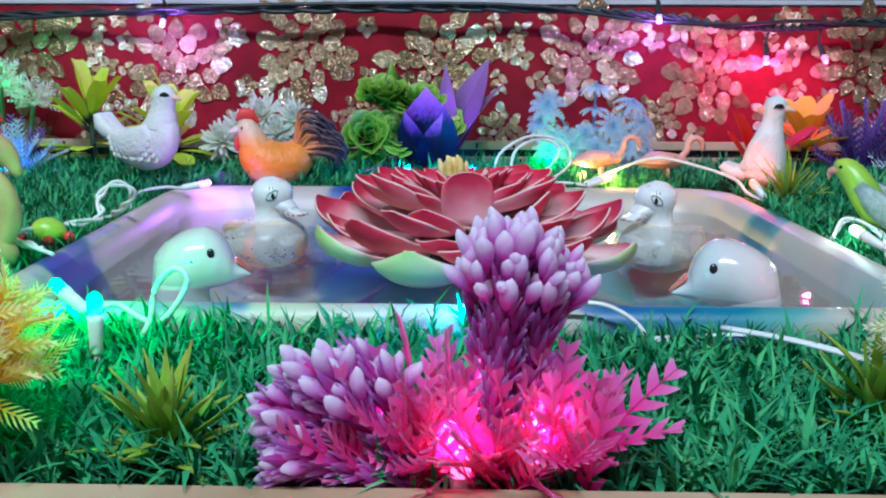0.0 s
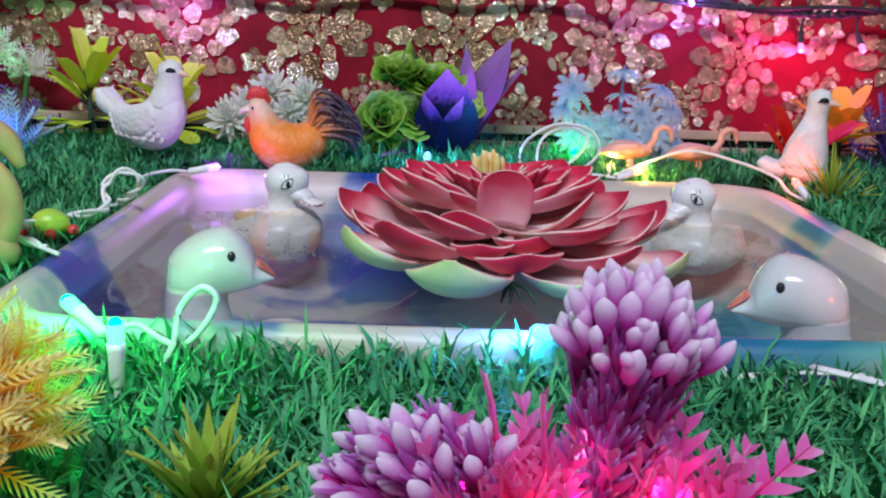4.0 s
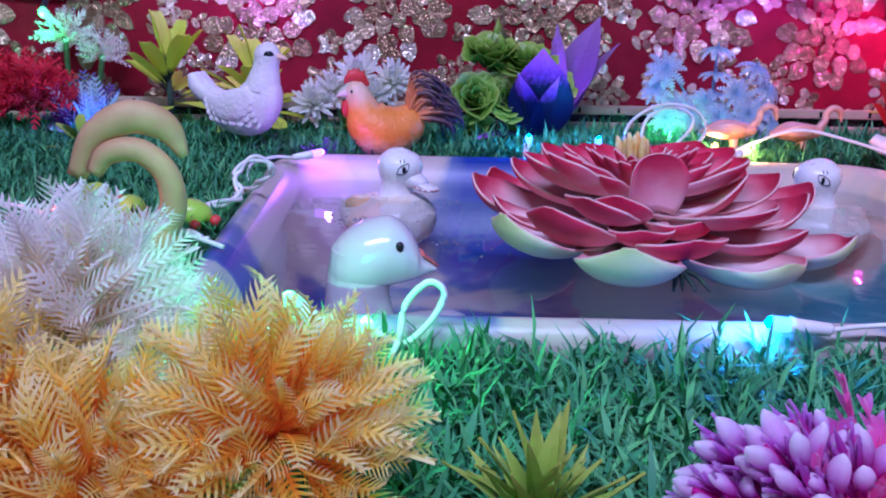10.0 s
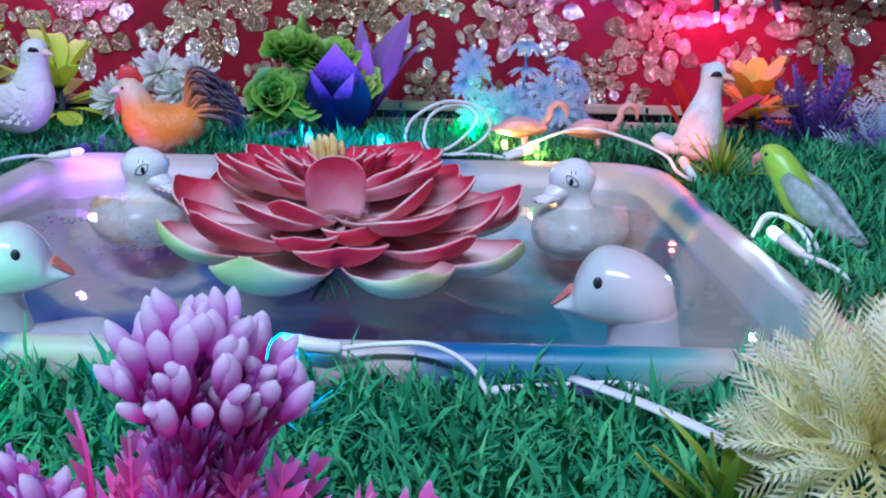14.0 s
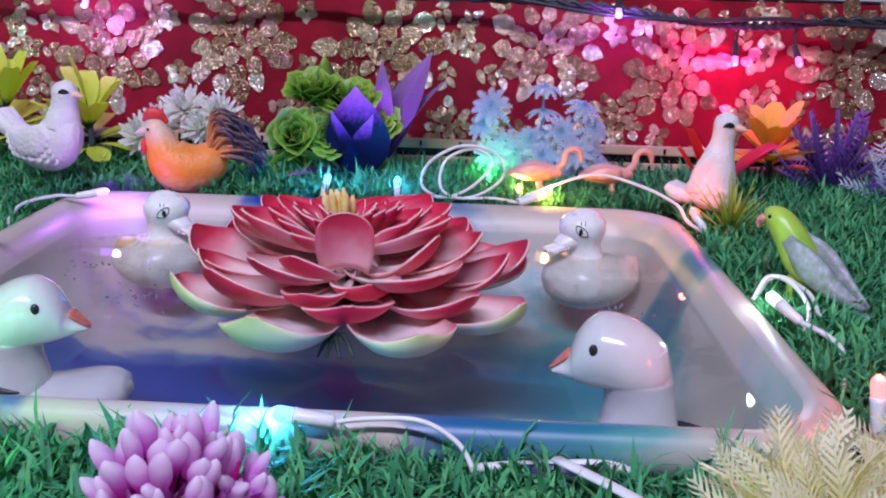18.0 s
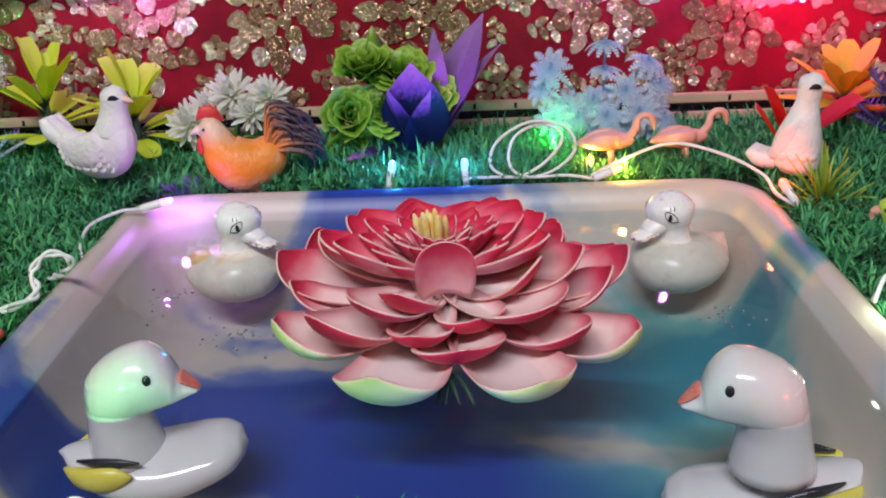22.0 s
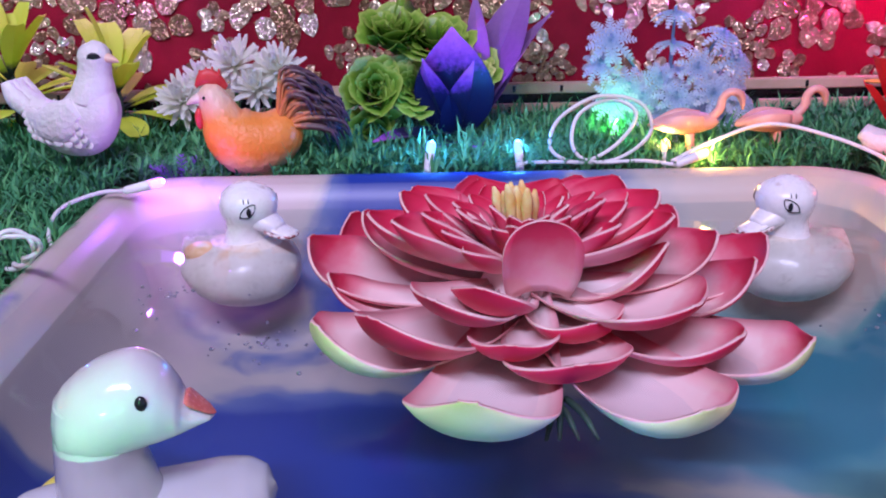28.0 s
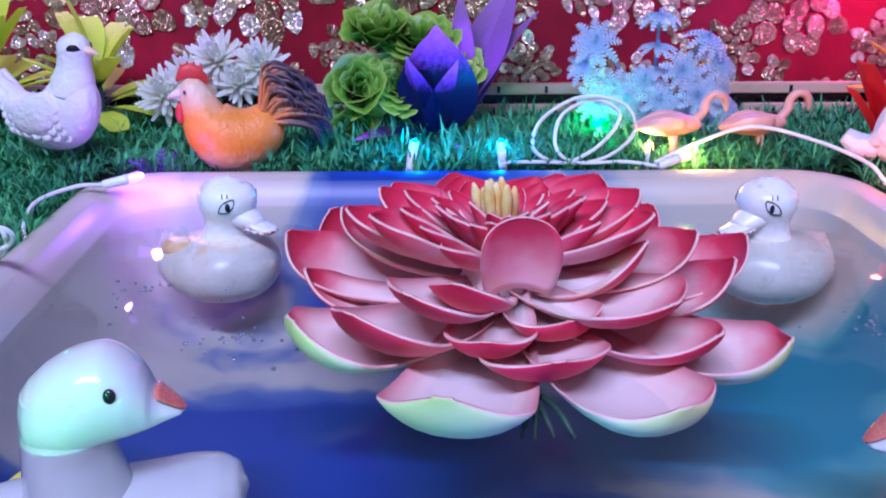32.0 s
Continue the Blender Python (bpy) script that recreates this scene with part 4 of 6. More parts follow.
    # the broad round petal that stands up before the heart
    ob = part("petal", lotus_petal((0.021, 0.0275), (0.030, 0.0570), -0.002, 0.0255, -0.55, False, True, 2.6), None, c)
    ob.matrix_basis = aim(276, 0, (0, 0, 0))
    bm = bmesh.new()
    fat(bm, [(0, 0, -0.002), (0, 0, 0.006), (0, 0, 0.020), (0, 0, 0.032), (0, 0, 0.038)], [0.014, 0.022, 0.019, 0.013, 0.003])
    part("core", bm, LOTUS_PALE, c, "pale foam core")
    for k in range(11):
        bm = bmesh.new()
        a = k * 2.4
        rr = 0.0012 + 0.0007 * k
        x, y = rr * math.cos(a) - 0.004, rr * math.sin(a) * 0.6 - 0.003
        h = 0.0600 + 0.0012 * (k % 4)
        fat(bm, [(x * 0.5, y * 0.5, 0.030), (x * 0.8, y * 0.8, 0.044), (x, y, h - 0.006), (x * 1.15, y * 1.1, h)], [(0.0008, 0.0008), (0.0014, 0.0010), (0.0022, 0.0014), (0.0006, 0.0005)], n=8, steps=3)
        part("stamen", bm, STAMEN, c, "yellow stamen")
    bm = bmesh.new()
    for x0, x1 in ((0.004, 0.010), (0.006, 0.004), (0.008, 0.016), (0.005, 0.000)):
        fat(bm, [(x0, -0.070, 0.010), ((x0 + x1) / 2, -0.080, 0.0105), (x1, -0.088, 0.0060)], [0.0012, 0.0012, 0.0006], n=6)
    part("stalk_end", bm, DARK_STEM, c, "dark cut end of the stalk")


lotus()


# ---- bath ducks ----
def front_duck(m, pitch, sink, rear):
    """A glossy moulded duck: a domed head that runs out into a flat wedge of a beak, a short neck and a low round body. It looks along +x; the origin lies between the eyes."""
    d = thing("toy_duck", m @ pose(0, 0, 0, 0, pitch, 0), "glossy white toy duck with red beak, swimming in the tub", "toy duck", "toy ducks in the tub")
    bm = bmesh.new()
    loft(bm, [(-27.2, -11.2, -14.2, 0.4), (-26.4, -5.2, -20.2, 5.6), (-24, -1.2, -24.2, 10.0), (-20, 3.0, -26.2, 13.3), (-15, 6.6, -26.2, 15.2), (-10, 9.0, -24.7, 15.8), (-4, 10.3, -21.2, 15.4), (0, 9.2, -19.5, 14.6), (3.5, 6.9, -18.4, 13.4), (6.5, 3.8, -17.3, 11.7), (8.8, 0.2, -16.3, 10.5), (10.4, -3.2, -15.5, 8.9), (12.5, -5.8, -14.4, 7.4), (15.5, -7.8, -12.9, 5.7), (18.2, -9.7, -11.8, 3.6), (19.4, -10.8, -11.0, 0.9)], 28)
    fat(bm, [(-0.0132, 0, -0.006), (-0.0137, 0, -0.016), (-0.0136, 0, -0.026), (-0.0110, 0, -0.042)], [(0.0138, 0.0134), (0.0140, 0.0136), (0.0140, 0.0138), (0.0170, 0.0165)], n=26, steps=5, side=(1, 0, 0))
    part("head", bm, DUCK_WHITE, d)
    bm = bmesh.new()
    loft(bm, [(10.8, -3.7, -5.4, 4.6), (11.8, -3.5, -6.2, 5.6), (13.4, -4.8, -7.0, 5.3), (15.8, -6.6, -8.4, 4.3), (18.0, -8.3, -9.5, 3.1), (19.4, -9.5, -10.2, 1.6), (19.9, -9.9, -10.2, 0.4)], 20)
    part("beak", bm, BEAK_RED, d, "worn red beak")
    for s in (-1, 1):
        bm = bmesh.new()
        ball(bm, (0, s * 0.0132, 0), (0.0019, 0.0014, 0.0025), seg=12, rings=8)
        part("eye", bm, BLACK, d)
    bm = bmesh.new()
    loft(bm, [(-51, -22, -26, 0.5), (-47, -21.5, -36, 8), (-38, -24, -47, 16.5), (-24, -28.5, -54, 21), (-8, -32.5, -57, 22.5), (8, -34.5, -56, 20.5), (17, -36.5, -54, 16.5), (22.5, -40, -50, 10), (24.5, -44, -47, 0.5)], 28)
    body = part("body", bm, DUCK_WHITE, d)
    body.matrix_basis = pose(0, 0, -sink, 0, -pitch - rear, 0)
    for s in (-1, 1):
        bm = bmesh.new()
        fat(bm, [(-0.0485, s * 0.0075, -0.027), (-0.043, s * 0.0125, -0.030), (-0.035, s * 0.0170, -0.032), (-0.026, s * 0.0190, -0.033), (-0.020, s * 0.0200, -0.034)], [(0.001, 0.001), (0.0030, 0.005), (0.0034, 0.006), (0.0028, 0.005), (0.0008, 0.001)], n=12)
        part("wing", bm, YELLOW_PAINT, body, "yellow painted wing")
        bm = bmesh.new()
        fat(bm, [(-0.041, s * 0.0105, -0.0240), (-0.033, s * 0.0140, -0.0255), (-0.024, s * 0.0165, -0.0275), (-0.015, s * 0.0185, -0.0300)], [(0.0006, 0.0006), (0.0016, 0.0018), (0.0016, 0.0019), (0.0005, 0.0005)], n=8)
        part("wing_stripe", bm, BLACK, body, "black wing stripe")
    return d


def back_duck(m, warm):
    """An old painted duck, slimmer in the neck, with lashes; it looks along +x."""
    d = thing("painted_duck", m, "old white painted toy duck with faded orange patch" if warm else "old white painted toy duck with a worn beak", "toy duck", "toy ducks in the tub")
    bm = bmesh.new()
    fat(bm, [(-0.036, 0, 0.004), (-0.031, 0, 0.000), (-0.020, 0, -0.006), (0.000, 0, -0.009), (0.020, 0, -0.007), (0.031, 0, -0.005), (0.036, 0, -0.004)],
        [(0.001, 0.001), (0.010, 0.007), (0.024, 0.014), (0.031, 0.019), (0.027, 0.018), (0.014, 0.011), (0.001, 0.001)], n=22, steps=5)
    body = part("body", bm, DUCK_CREAM, d, "cream body with faded orange paint")
    bm = bmesh.new()
    fat(bm, [(0.006, 0, 0.0), (0.007, 0, 0.010), (0.008, 0, 0.018), (0.009, 0, 0.026), (0.010, 0, 0.033), (0.0105, 0, 0.0385), (0.011, 0, 0.0415)],
        [(0.016, 0.016), (0.0120, 0.0120), (0.0118, 0.0122), (0.0150, 0.0155), (0.0148, 0.0152), (0.0095, 0.010), (0.001, 0.001)], n=22, steps=5, side=(1, 0, 0))
    fat(bm, [(0.016, 0, 0.022), (0.024, 0, 0.019), (0.029, 0, 0.017)], [(0.010, 0.008), (0.0078, 0.005), (0.005, 0.003)], n=14)
    head = part("head", bm, DUCK_OLD, d)
    bm = bmesh.new()
    fat(bm, [(0.024, 0, 0.0185), (0.030, 0, 0.0160), (0.036, 0, 0.0150), (0.038, 0, 0.0150)], [(0.0068, 0.0028), (0.0066, 0.0022), (0.0055, 0.0016), (0.001, 0.0008)], n=14)
    fat(bm, [(0.022, 0, 0.0150), (0.030, 0, 0.0138), (0.034, 0, 0.0140)], [(0.006, 0.0016), (0.0052, 0.0012), (0.002, 0.0006)], n=12)
    part("beak", bm, DUCK_OLD, d, "worn white beak")
    bm = bmesh.new()
    for s in (-1, 1):
        sweep(bm, smooth_path([(0.023, s * 0.0072, 0.0166), (0.030, s * 0.0066, 0.0146), (0.036, s * 0.0052, 0.0142), (0.0384, 0, 0.0146)], 4), 0.0009, n=6)
    part("mouth_line", bm, BEAK_WORN, d, "flaking dark-red mouth line")
    if warm:
        bm = bmesh.new()
        ball(bm, (-0.014, -0.0125, 0.0018), (0.012, 0.0085, 0.0066), seg=18, rings=12)
        part("paint_patch", bm, CLAY_PATCH, body, "faded orange painted patch")
    for s in (-1, 1):
        bm = bmesh.new()
        ball(bm, (0.0182, s * 0.0126, 0.0285), (0.0018, 0.0008, 0.0024), seg=12, rings=8)
        part("eye", bm, BLACK, head)
        bm = bmesh.new()
        ring = [(0.0140, 0.0256), (0.0152, 0.0292), (0.0182, 0.0318), (0.0208, 0.0324), (0.0206, 0.0288), (0.0184, 0.0258), (0.0140, 0.0256)]
        sweep(bm, smooth_path([(x, s * (0.0154 * math.sqrt(1 - ((x - 0.0093) / 0.0155) ** 2) + 0.0002), z) for x, z in ring], 3), 0.00032, n=6)
        part("eye_outline", bm, BLACK, head)
        bm = bmesh.new()
        for k in range(2):
            x = 0.0160 + 0.0022 * k
            y = 0.0146 * math.sqrt(1 - ((x - 0.0100) / 0.0145) ** 2)
            sweep(bm, [(x, s * y, 0.0330), (x - 0.0004, s * (y - 0.0006), 0.0343), (x - 0.0010, s * (y - 0.0016), 0.0354)], [0.0003, 0.0004, 0.0002], n=5)
        part("eyelash", bm, BLACK, head)
    return d


def facing(yaw, eye, spot, size=1.0):
    """The pose turned by yaw, scaled by size, in which the spot of a figure comes to lie at eye."""
    m = pose(0, 0, 0, 0, 0, yaw)
    return Matrix.Translation(Vector(eye) - m @ (Vector(spot) * size)) @ m @ Matrix.Scale(size, 4)


front_duck(facing(10, (-0.104, 0.378, 0.0255), (0, -0.0138, 0), 1.02), 6, 0.002, 14)
front_duck(facing(170, (0.129, 0.365, 0.0230), (0, 0.0138, 0), 1.06), 11, 0.013, 0)
back_duck(facing(-22, (-0.111, 0.554, 0.0275), (0.0182, -0.0126, 0.0285), 0.90), True)
back_duck(facing(206, (0.142, 0.553, 0.0260), (0.0182, 0.0126, 0.0285), 0.90), False)


# ---- bird figurines on the grass ----
def pigeon(m, upright=False):
    p = thing("pigeon_figurine", m, "white clay pigeon figurine with dark eyes, on the grass", "bird figurine", "bird figurines on the grass")
    bm = bmesh.new()
    if upright:
        fat(bm, [(0.012, 0, -0.001), (0.0125, 0, 0.004), (0.0120, 0, 0.013), (0.0130, 0, 0.023), (0.0145, 0, 0.034), (0.0160, 0, 0.045), (0.0170, 0, 0.053), (0.0176, 0, 0.0585), (0.0180, 0, 0.0630), (0.0180, 0, 0.0655)],
            [0.010, 0.0145, 0.0158, 0.0146, 0.0110, 0.0078, 0.0078, 0.0082, 0.0060, 0.0008], n=24, steps=6, side=(1, 0, 0))
    else:
        trunk = [(-37, 43.5, 40, 0.6), (-35.5, 43, 28, 5.5), (-30, 39, 19, 8), (-22, 33.5, 8, 11), (-12, 30.5, 2.5, 13.5), (-4, 34, 0.5, 14.5), (3, 40, 0.5, 14.5), (10, 45, 2, 13.5), (17, 45, 6, 12), (22, 42, 12, 9.5), (25.5, 37, 19, 6), (27, 31, 25, 0.6)]
        loft(bm, trunk, 26)
        fat(bm, [(0.0120, 0, 0.032), (0.0145, 0, 0.040), (0.0158, 0, 0.047), (0.0168, 0, 0.053), (0.0174, 0, 0.0580), (0.0178, 0, 0.0625), (0.0178, 0, 0.0652)], [0.0125, 0.0112, 0.0092, 0.0088, 0.0088, 0.0062, 0.0008], n=24, steps=6, side=(1, 0, 0))
    part("body", bm, CLAY_WHITE, p)
    # rows of small scale feathers on wings and breast
    bm = bmesh.new()
    ball(bm, (0, 0, 0), (0.0031, 0.0005, 0.0026), seg=10, rings=6)
    scale = mesh_of("feather", bm, CLAY_WHITE)
    for s in (-1, 1):
        bm = bmesh.new()
        if upright:
            fat(bm, [(0.015, s * 0.0085, 0.036), (0.010, s * 0.0125, 0.026), (0.003, s * 0.0115, 0.015), (-0.007, s * 0.0060, 0.009)], [(0.002, 0.004), (0.0022, 0.007), (0.0020, 0.006), (0.001, 0.001)], n=12)
        else:
            fat(bm, [(0.010, s * 0.0122, 0.030), (-0.002, s * 0.0140, 0.023), (-0.016, s * 0.0118, 0.021), (-0.031, s * 0.0066, 0.030)], [(0.002, 0.007), (0.0028, 0.011), (0.0026, 0.008), (0.001, 0.002)], n=12)
        part("wing", bm, CLAY_WHITE, p)
        for row in range(5):
            for k in range(7):
                if upright:
                    a = s * radians(38 + 13 * k)
                    z = 0.012 + 0.0052 * row + 0.0015 * (k % 2)
                    rad = 0.0158 - 0.00020 * (z - 0.012) * 1000
                    spot, turn = (0.0125 + rad * math.cos(a), rad * math.sin(a), z), math.degrees(a) + 90
                else:
                    x, z = 12 - 5.4 * k - 1.2 * row, 9 + 3.9 * row + 0.7 * k
                    top, low, wide = [np.interp(x, [q[0] for q in trunk], [q[i] for q in trunk]) for i in (1, 2, 3)]
                    y = wide * math.sqrt(max(0.0, 1 - ((2 * z - top - low) / (top - low)) ** 2)) + 0.1
                    spot, turn = (x / 1000, s * y / 1000, z / 1000), -6 * (k - 1) * s
                ob = part("feather", scale, None, p)
                ob.matrix_basis = pose(*spot, 0, 20, turn)
        bm = bmesh.new()
        fat(bm, [(0.0178, s * 0.0084, 0.0560), (0.0204, s * 0.0080, 0.0576), (0.0228, s * 0.0068, 0.0576), (0.0246, s * 0.0048, 0.0566)], [(0.0003, 0.0003), (0.0010, 0.0017), (0.0010, 0.0018), (0.0003, 0.0003)], n=10)
        part("eye", bm, BLACK, p)
    # a blunt tail of a few broad feathers
    tail = ((0.000, 0.006), (-0.010, 0.007), (-0.018, 0.012)) if upright else ((-0.026, 0.027), (-0.0335, 0.034), (-0.0375, 0.0425))
    for k in range(4):
        bm = bmesh.new()
        y = -0.0066 + 0.0044 * k
        fat(bm, [(x, y * q, z) for (x, z), q in zip(tail, (0.7, 1.0, 1.0))], [(0.0052, 0.0056), (0.0048, 0.0056), (0.0030, 0.0030)], n=10)
        part("tail_feather", bm, CLAY_WHITE, p)
    bm = bmesh.new()
    fat(bm, [(0.0240, 0, 0.0560), (0.0285, 0, 0.0550), (0.0320, 0, 0.0538)], [(0.0040, 0.0032), (0.0022, 0.0019), (0.0004, 0.0004)], n=10)
    part("beak", bm, CLAY_PEACH, p, "pale pink beak")
    return p


def rooster(m):
    p = thing("rooster_figurine", m, "orange rooster figurine with red comb and dark tail feathers", "bird figurine", "bird figurines on the grass")
    bm = bmesh.new()
    fat(bm, [(-0.034, 0, 0.031), (-0.027, 0, 0.026), (-0.012, 0, 0.019), (0.004, 0, 0.0185), (0.016, 0, 0.026), (0.0210, 0, 0.036), (0.0245, 0, 0.044), (0.0270, 0, 0.0500), (0.0278, 0, 0.0530)],
        [(0.004, 0.004), (0.013, 0.0130), (0.0185, 0.0168), (0.0200, 0.0188), (0.0168, 0.0178), (0.0122, 0.0134), (0.0096, 0.0104), (0.0066, 0.0072), (0.0008, 0.0008)], n=22, steps=6, side="plane")
    part("body", bm, ROOSTER_CLAY, p)
    bm = bmesh.new()
    fat(bm, [(0.014, 0, 0.0500), (0.019, 0, 0.0545), (0.0250, 0, 0.0565), (0.0305, 0, 0.0555), (0.0350, 0, 0.0515)], [(0.0012, 0.0015), (0.0022, 0.0034), (0.0025, 0.0044), (0.0022, 0.0036), (0.001, 0.001)], n=12, steps=5)
    for k in range(4):
        fat(bm, [(0.0185 + 0.0042 * k, 0, 0.0560), (0.0180 + 0.0044 * k, 0, 0.0605 + 0.0012 * (k in (1, 2)))], [(0.0018, 0.0022), (0.0006, 0.0008)], n=8)
    part("comb", bm, CLAY_RED, p, "red comb")
    for s in (-1, 1):
        bm = bmesh.new()
        ball(bm, (0.0345, s * 0.0035, 0.0345), (0.0032, 0.0022, 0.0058), 0, 10, 8)
        part("wattle", bm, CLAY_RED, p, "red wattle")
        bm = bmesh.new()
        ball(bm, (0.0298, s * 0.0090, 0.0465), (0.0010, 0.0008, 0.0011), 0, 8, 6)
        part("eye", bm, BLACK, p)
    bm = bmesh.new()
    fat(bm, [(0.033, 0, 0.0455), (0.0385, 0, 0.0440), (0.0425, 0, 0.0422)], [(0.0042, 0.0032), (0.0024, 0.0020), (0.0005, 0.0005)], n=10)
    part("beak", bm, CLAY_PEACH, p, "short orange beak")
    bm = bmesh.new()
    fat(bm, [(-0.008, 0, 0.008), (-0.008, 0, 0.002), (-0.006, 0, -0.004)], [(0.013, 0.008), (0.011, 0.008), (0.013, 0.009)], n=14)
    part("foot", bm, CLAY_PEACH, p)
    r = random.Random(8)
    for k in range(170):
        a = radians(-4 + 80 * (k / 169))
        y = r.uniform(-0.011, 0.011)
        ln = r.uniform(0.022, 0.038)
        p0 = Vector((-0.018 - 0.006 * r.random(), y * 0.7, 0.028 + 0.004 * math.sin(a)))
        p1 = p0 + Vector((-math.cos(a) * ln * 0.5, y * 0.3, math.sin(a) * ln * 0.72))
        p2 = p0 + Vector((-math.cos(a) * ln - 0.006, y * 0.7, math.sin(a) * ln * 0.82 - 0.003))
        p3 = p2 + Vector((-0.006, y * 0.2, -0.004 - 0.008 * r.random()))
        bm = bmesh.new()
        fat(bm, [p0, p1, p2, p3], [(0.0008, 0.0014), (0.0009, 0.0015), (0.0007, 0.0012), (0.0001, 0.0002)], n=5, steps=3, uv=layered(bm))
        part("tail_feather", bm, TAIL_DARK, p)
    return p


def flamingo(m):
    bm = bmesh.new()
    fat(bm, [(-0.024, 0, 0.022), (-0.016, 0, 0.023), (-0.004, 0, 0.024), (0.008, 0, 0.025), (0.013, 0, 0.027)], [(0.001, 0.001), (0.006, 0.005), (0.009, 0.008), (0.006, 0.006), (0.003, 0.003)], n=14)
    fat(bm, [(0.010, 0, 0.027), (0.0145, 0, 0.034), (0.0155, 0, 0.041), (0.0195, 0, 0.0455), (0.0245, 0, 0.0435), (0.0262, 0, 0.0375), (0.0265, 0, 0.033)], [0.0030, 0.0026, 0.0024, 0.0027, 0.0026, 0.0016, 0.0005], n=10, side="plane")
    for y in (-0.003, 0.003):
        sweep(bm, [(-0.001, y, 0.019), (-0.0005, y, 0.010), (0.0, y, -0.004)], [0.0026, 0.0021, 0.0023], n=8)
    for s in (-1, 1):
        fat(bm, [(0.005, s * 0.007, 0.027), (-0.008, s * 0.008, 0.026), (-0.022, s * 0.004, 0.023)], [(0.001, 0.004), (0.002, 0.006), (0.0006, 0.001)], n=8)
    ob = solid("flamingo_figurine", bm, FLAMINGO, "small pink plastic flamingo figurine with bent neck", "bird figurine", "flamingo figurines")
    ob.matrix_world = m
    return ob


def parrot(m):
    bm = bmesh.new()
    fat(bm, [(-0.018, 0, 0.004), (-0.010, 0, 0.014), (-0.002, 0, 0.026), (0.006, 0, 0.038), (0.013, 0, 0.046), (0.019, 0, 0.0485), (0.0225, 0, 0.0475)],
        [(0.003, 0.003), (0.008, 0.007), (0.0115, 0.010), (0.0100, 0.0092), (0.0085, 0.0080), (0.006, 0.0056), (0.001, 0.001)], n=18, steps=5)
    fat(bm, [(0.0205, 0, 0.0470), (0.0250, 0, 0.0445), (0.0255, 0, 0.0395)], [(0.0035, 0.003), (0.0024, 0.0022), (0.0004, 0.0004)], n=10, mat=2)
    for s in (-1, 1):
        ball(bm, (0.0165, s * 0.0072, 0.0490), (0.0012, 0.0010, 0.0012), 3, 8, 6)
        fat(bm, [(0.004, s * 0.0095, 0.038), (-0.010, s * 0.0115, 0.026), (-0.026, s * 0.009, 0.013), (-0.042, s * 0.003, 0.004)], [(0.002, 0.004), (0.0035, 0.0085), (0.003, 0.006), (0.0008, 0.0012)], n=10, mat=1)
        fat(bm, [(0.0, s * 0.005, 0.016), (0.0005, s * 0.005, 0.004), (0.002, s * 0.005, -0.004)], [0.003, 0.0022, 0.0026], n=8)
    fat(bm, [(-0.020, 0, 0.012), (-0.038, 0, 0.002), (-0.052, 0, -0.004)], [(0.005, 0.003), (0.004, 0.002), (0.001, 0.0008)], n=10, mat=1)
    ob = solid("parrot_figurine", bm, [PARROT_GREEN, PARROT_WING, FLAMINGO, BLACK], "yellow-green parrot figurine with grey speckled wings", "bird figurine", "bird figurines on the grass")
    ob.matrix_world = m
    return ob


def swan(m):
    """A tan bird whose long neck arches over and hangs down again."""
    bm = bmesh.new()
    fat(bm, [(-0.034, 0, 0.008), (-0.024, 0, 0.010), (-0.006, 0, 0.012), (0.010, 0, 0.012), (0.018, 0, 0.010)], [(0.002, 0.002), (0.012, 0.010), (0.017, 0.013), (0.012, 0.010), (0.003, 0.003)], n=16)
    fat(bm, [(0.010, 0, 0.016), (0.016, 0, 0.028), (0.014, 0, 0.042), (0.004, 0, 0.051), (-0.008, 0, 0.050), (-0.014, 0, 0.042)], [0.0062, 0.0056, 0.0052, 0.0050, 0.0046, 0.003], n=12, steps=5, side="plane")
    fat(bm, [(-0.022, 0.004, 0.040), (-0.014, 0.004, 0.056), (0.000, 0.004, 0.064), (0.014, 0.004, 0.060), (0.021, 0.004, 0.048)], [(0.003, 0.004), (0.005, 0.006), (0.0055, 0.0068), (0.005, 0.0060), (0.002, 0.002)], n=12, steps=5, side="plane")
    ob = solid("swan_figurine", bm, TAN_FOAM, "tan swan figurine with arched neck, half hidden by flowers", "bird figurine", "bird figurines on the grass")
    ob.matrix_world = m
    return ob


pigeon(facing(-14, (-0.207, 0.637, 0.0905), (0.0215, -0.0074, 0.0576)))
pigeon(facing(-30, (0.239, 0.617, 0.0850), (0.0215, -0.0074, 0.0576), 0.96), True)
rooster(pose(-0.130, 0.656, 0.0185, 0, 0, 192) @ Matrix.Diagonal((0.80, 0.92, 1.02, 1)))
flamingo(pose(0.124, 0.672, 0.0205, 0, 0, -6) @ Matrix.Diagonal((1.05, 1.05, 0.84, 1)))
flamingo(pose(0.176, 0.680, 0.0190, 0, 0, 4) @ Matrix.Diagonal((1.05, 1.05, 0.84, 1)))
parrot(pose(0.238, 0.462, 0.0175, 0, 0, 142) @ Matrix.Scale(0.84, 4))
swan(pose(-0.212, 0.372, 0.014, 0, 0, 6))


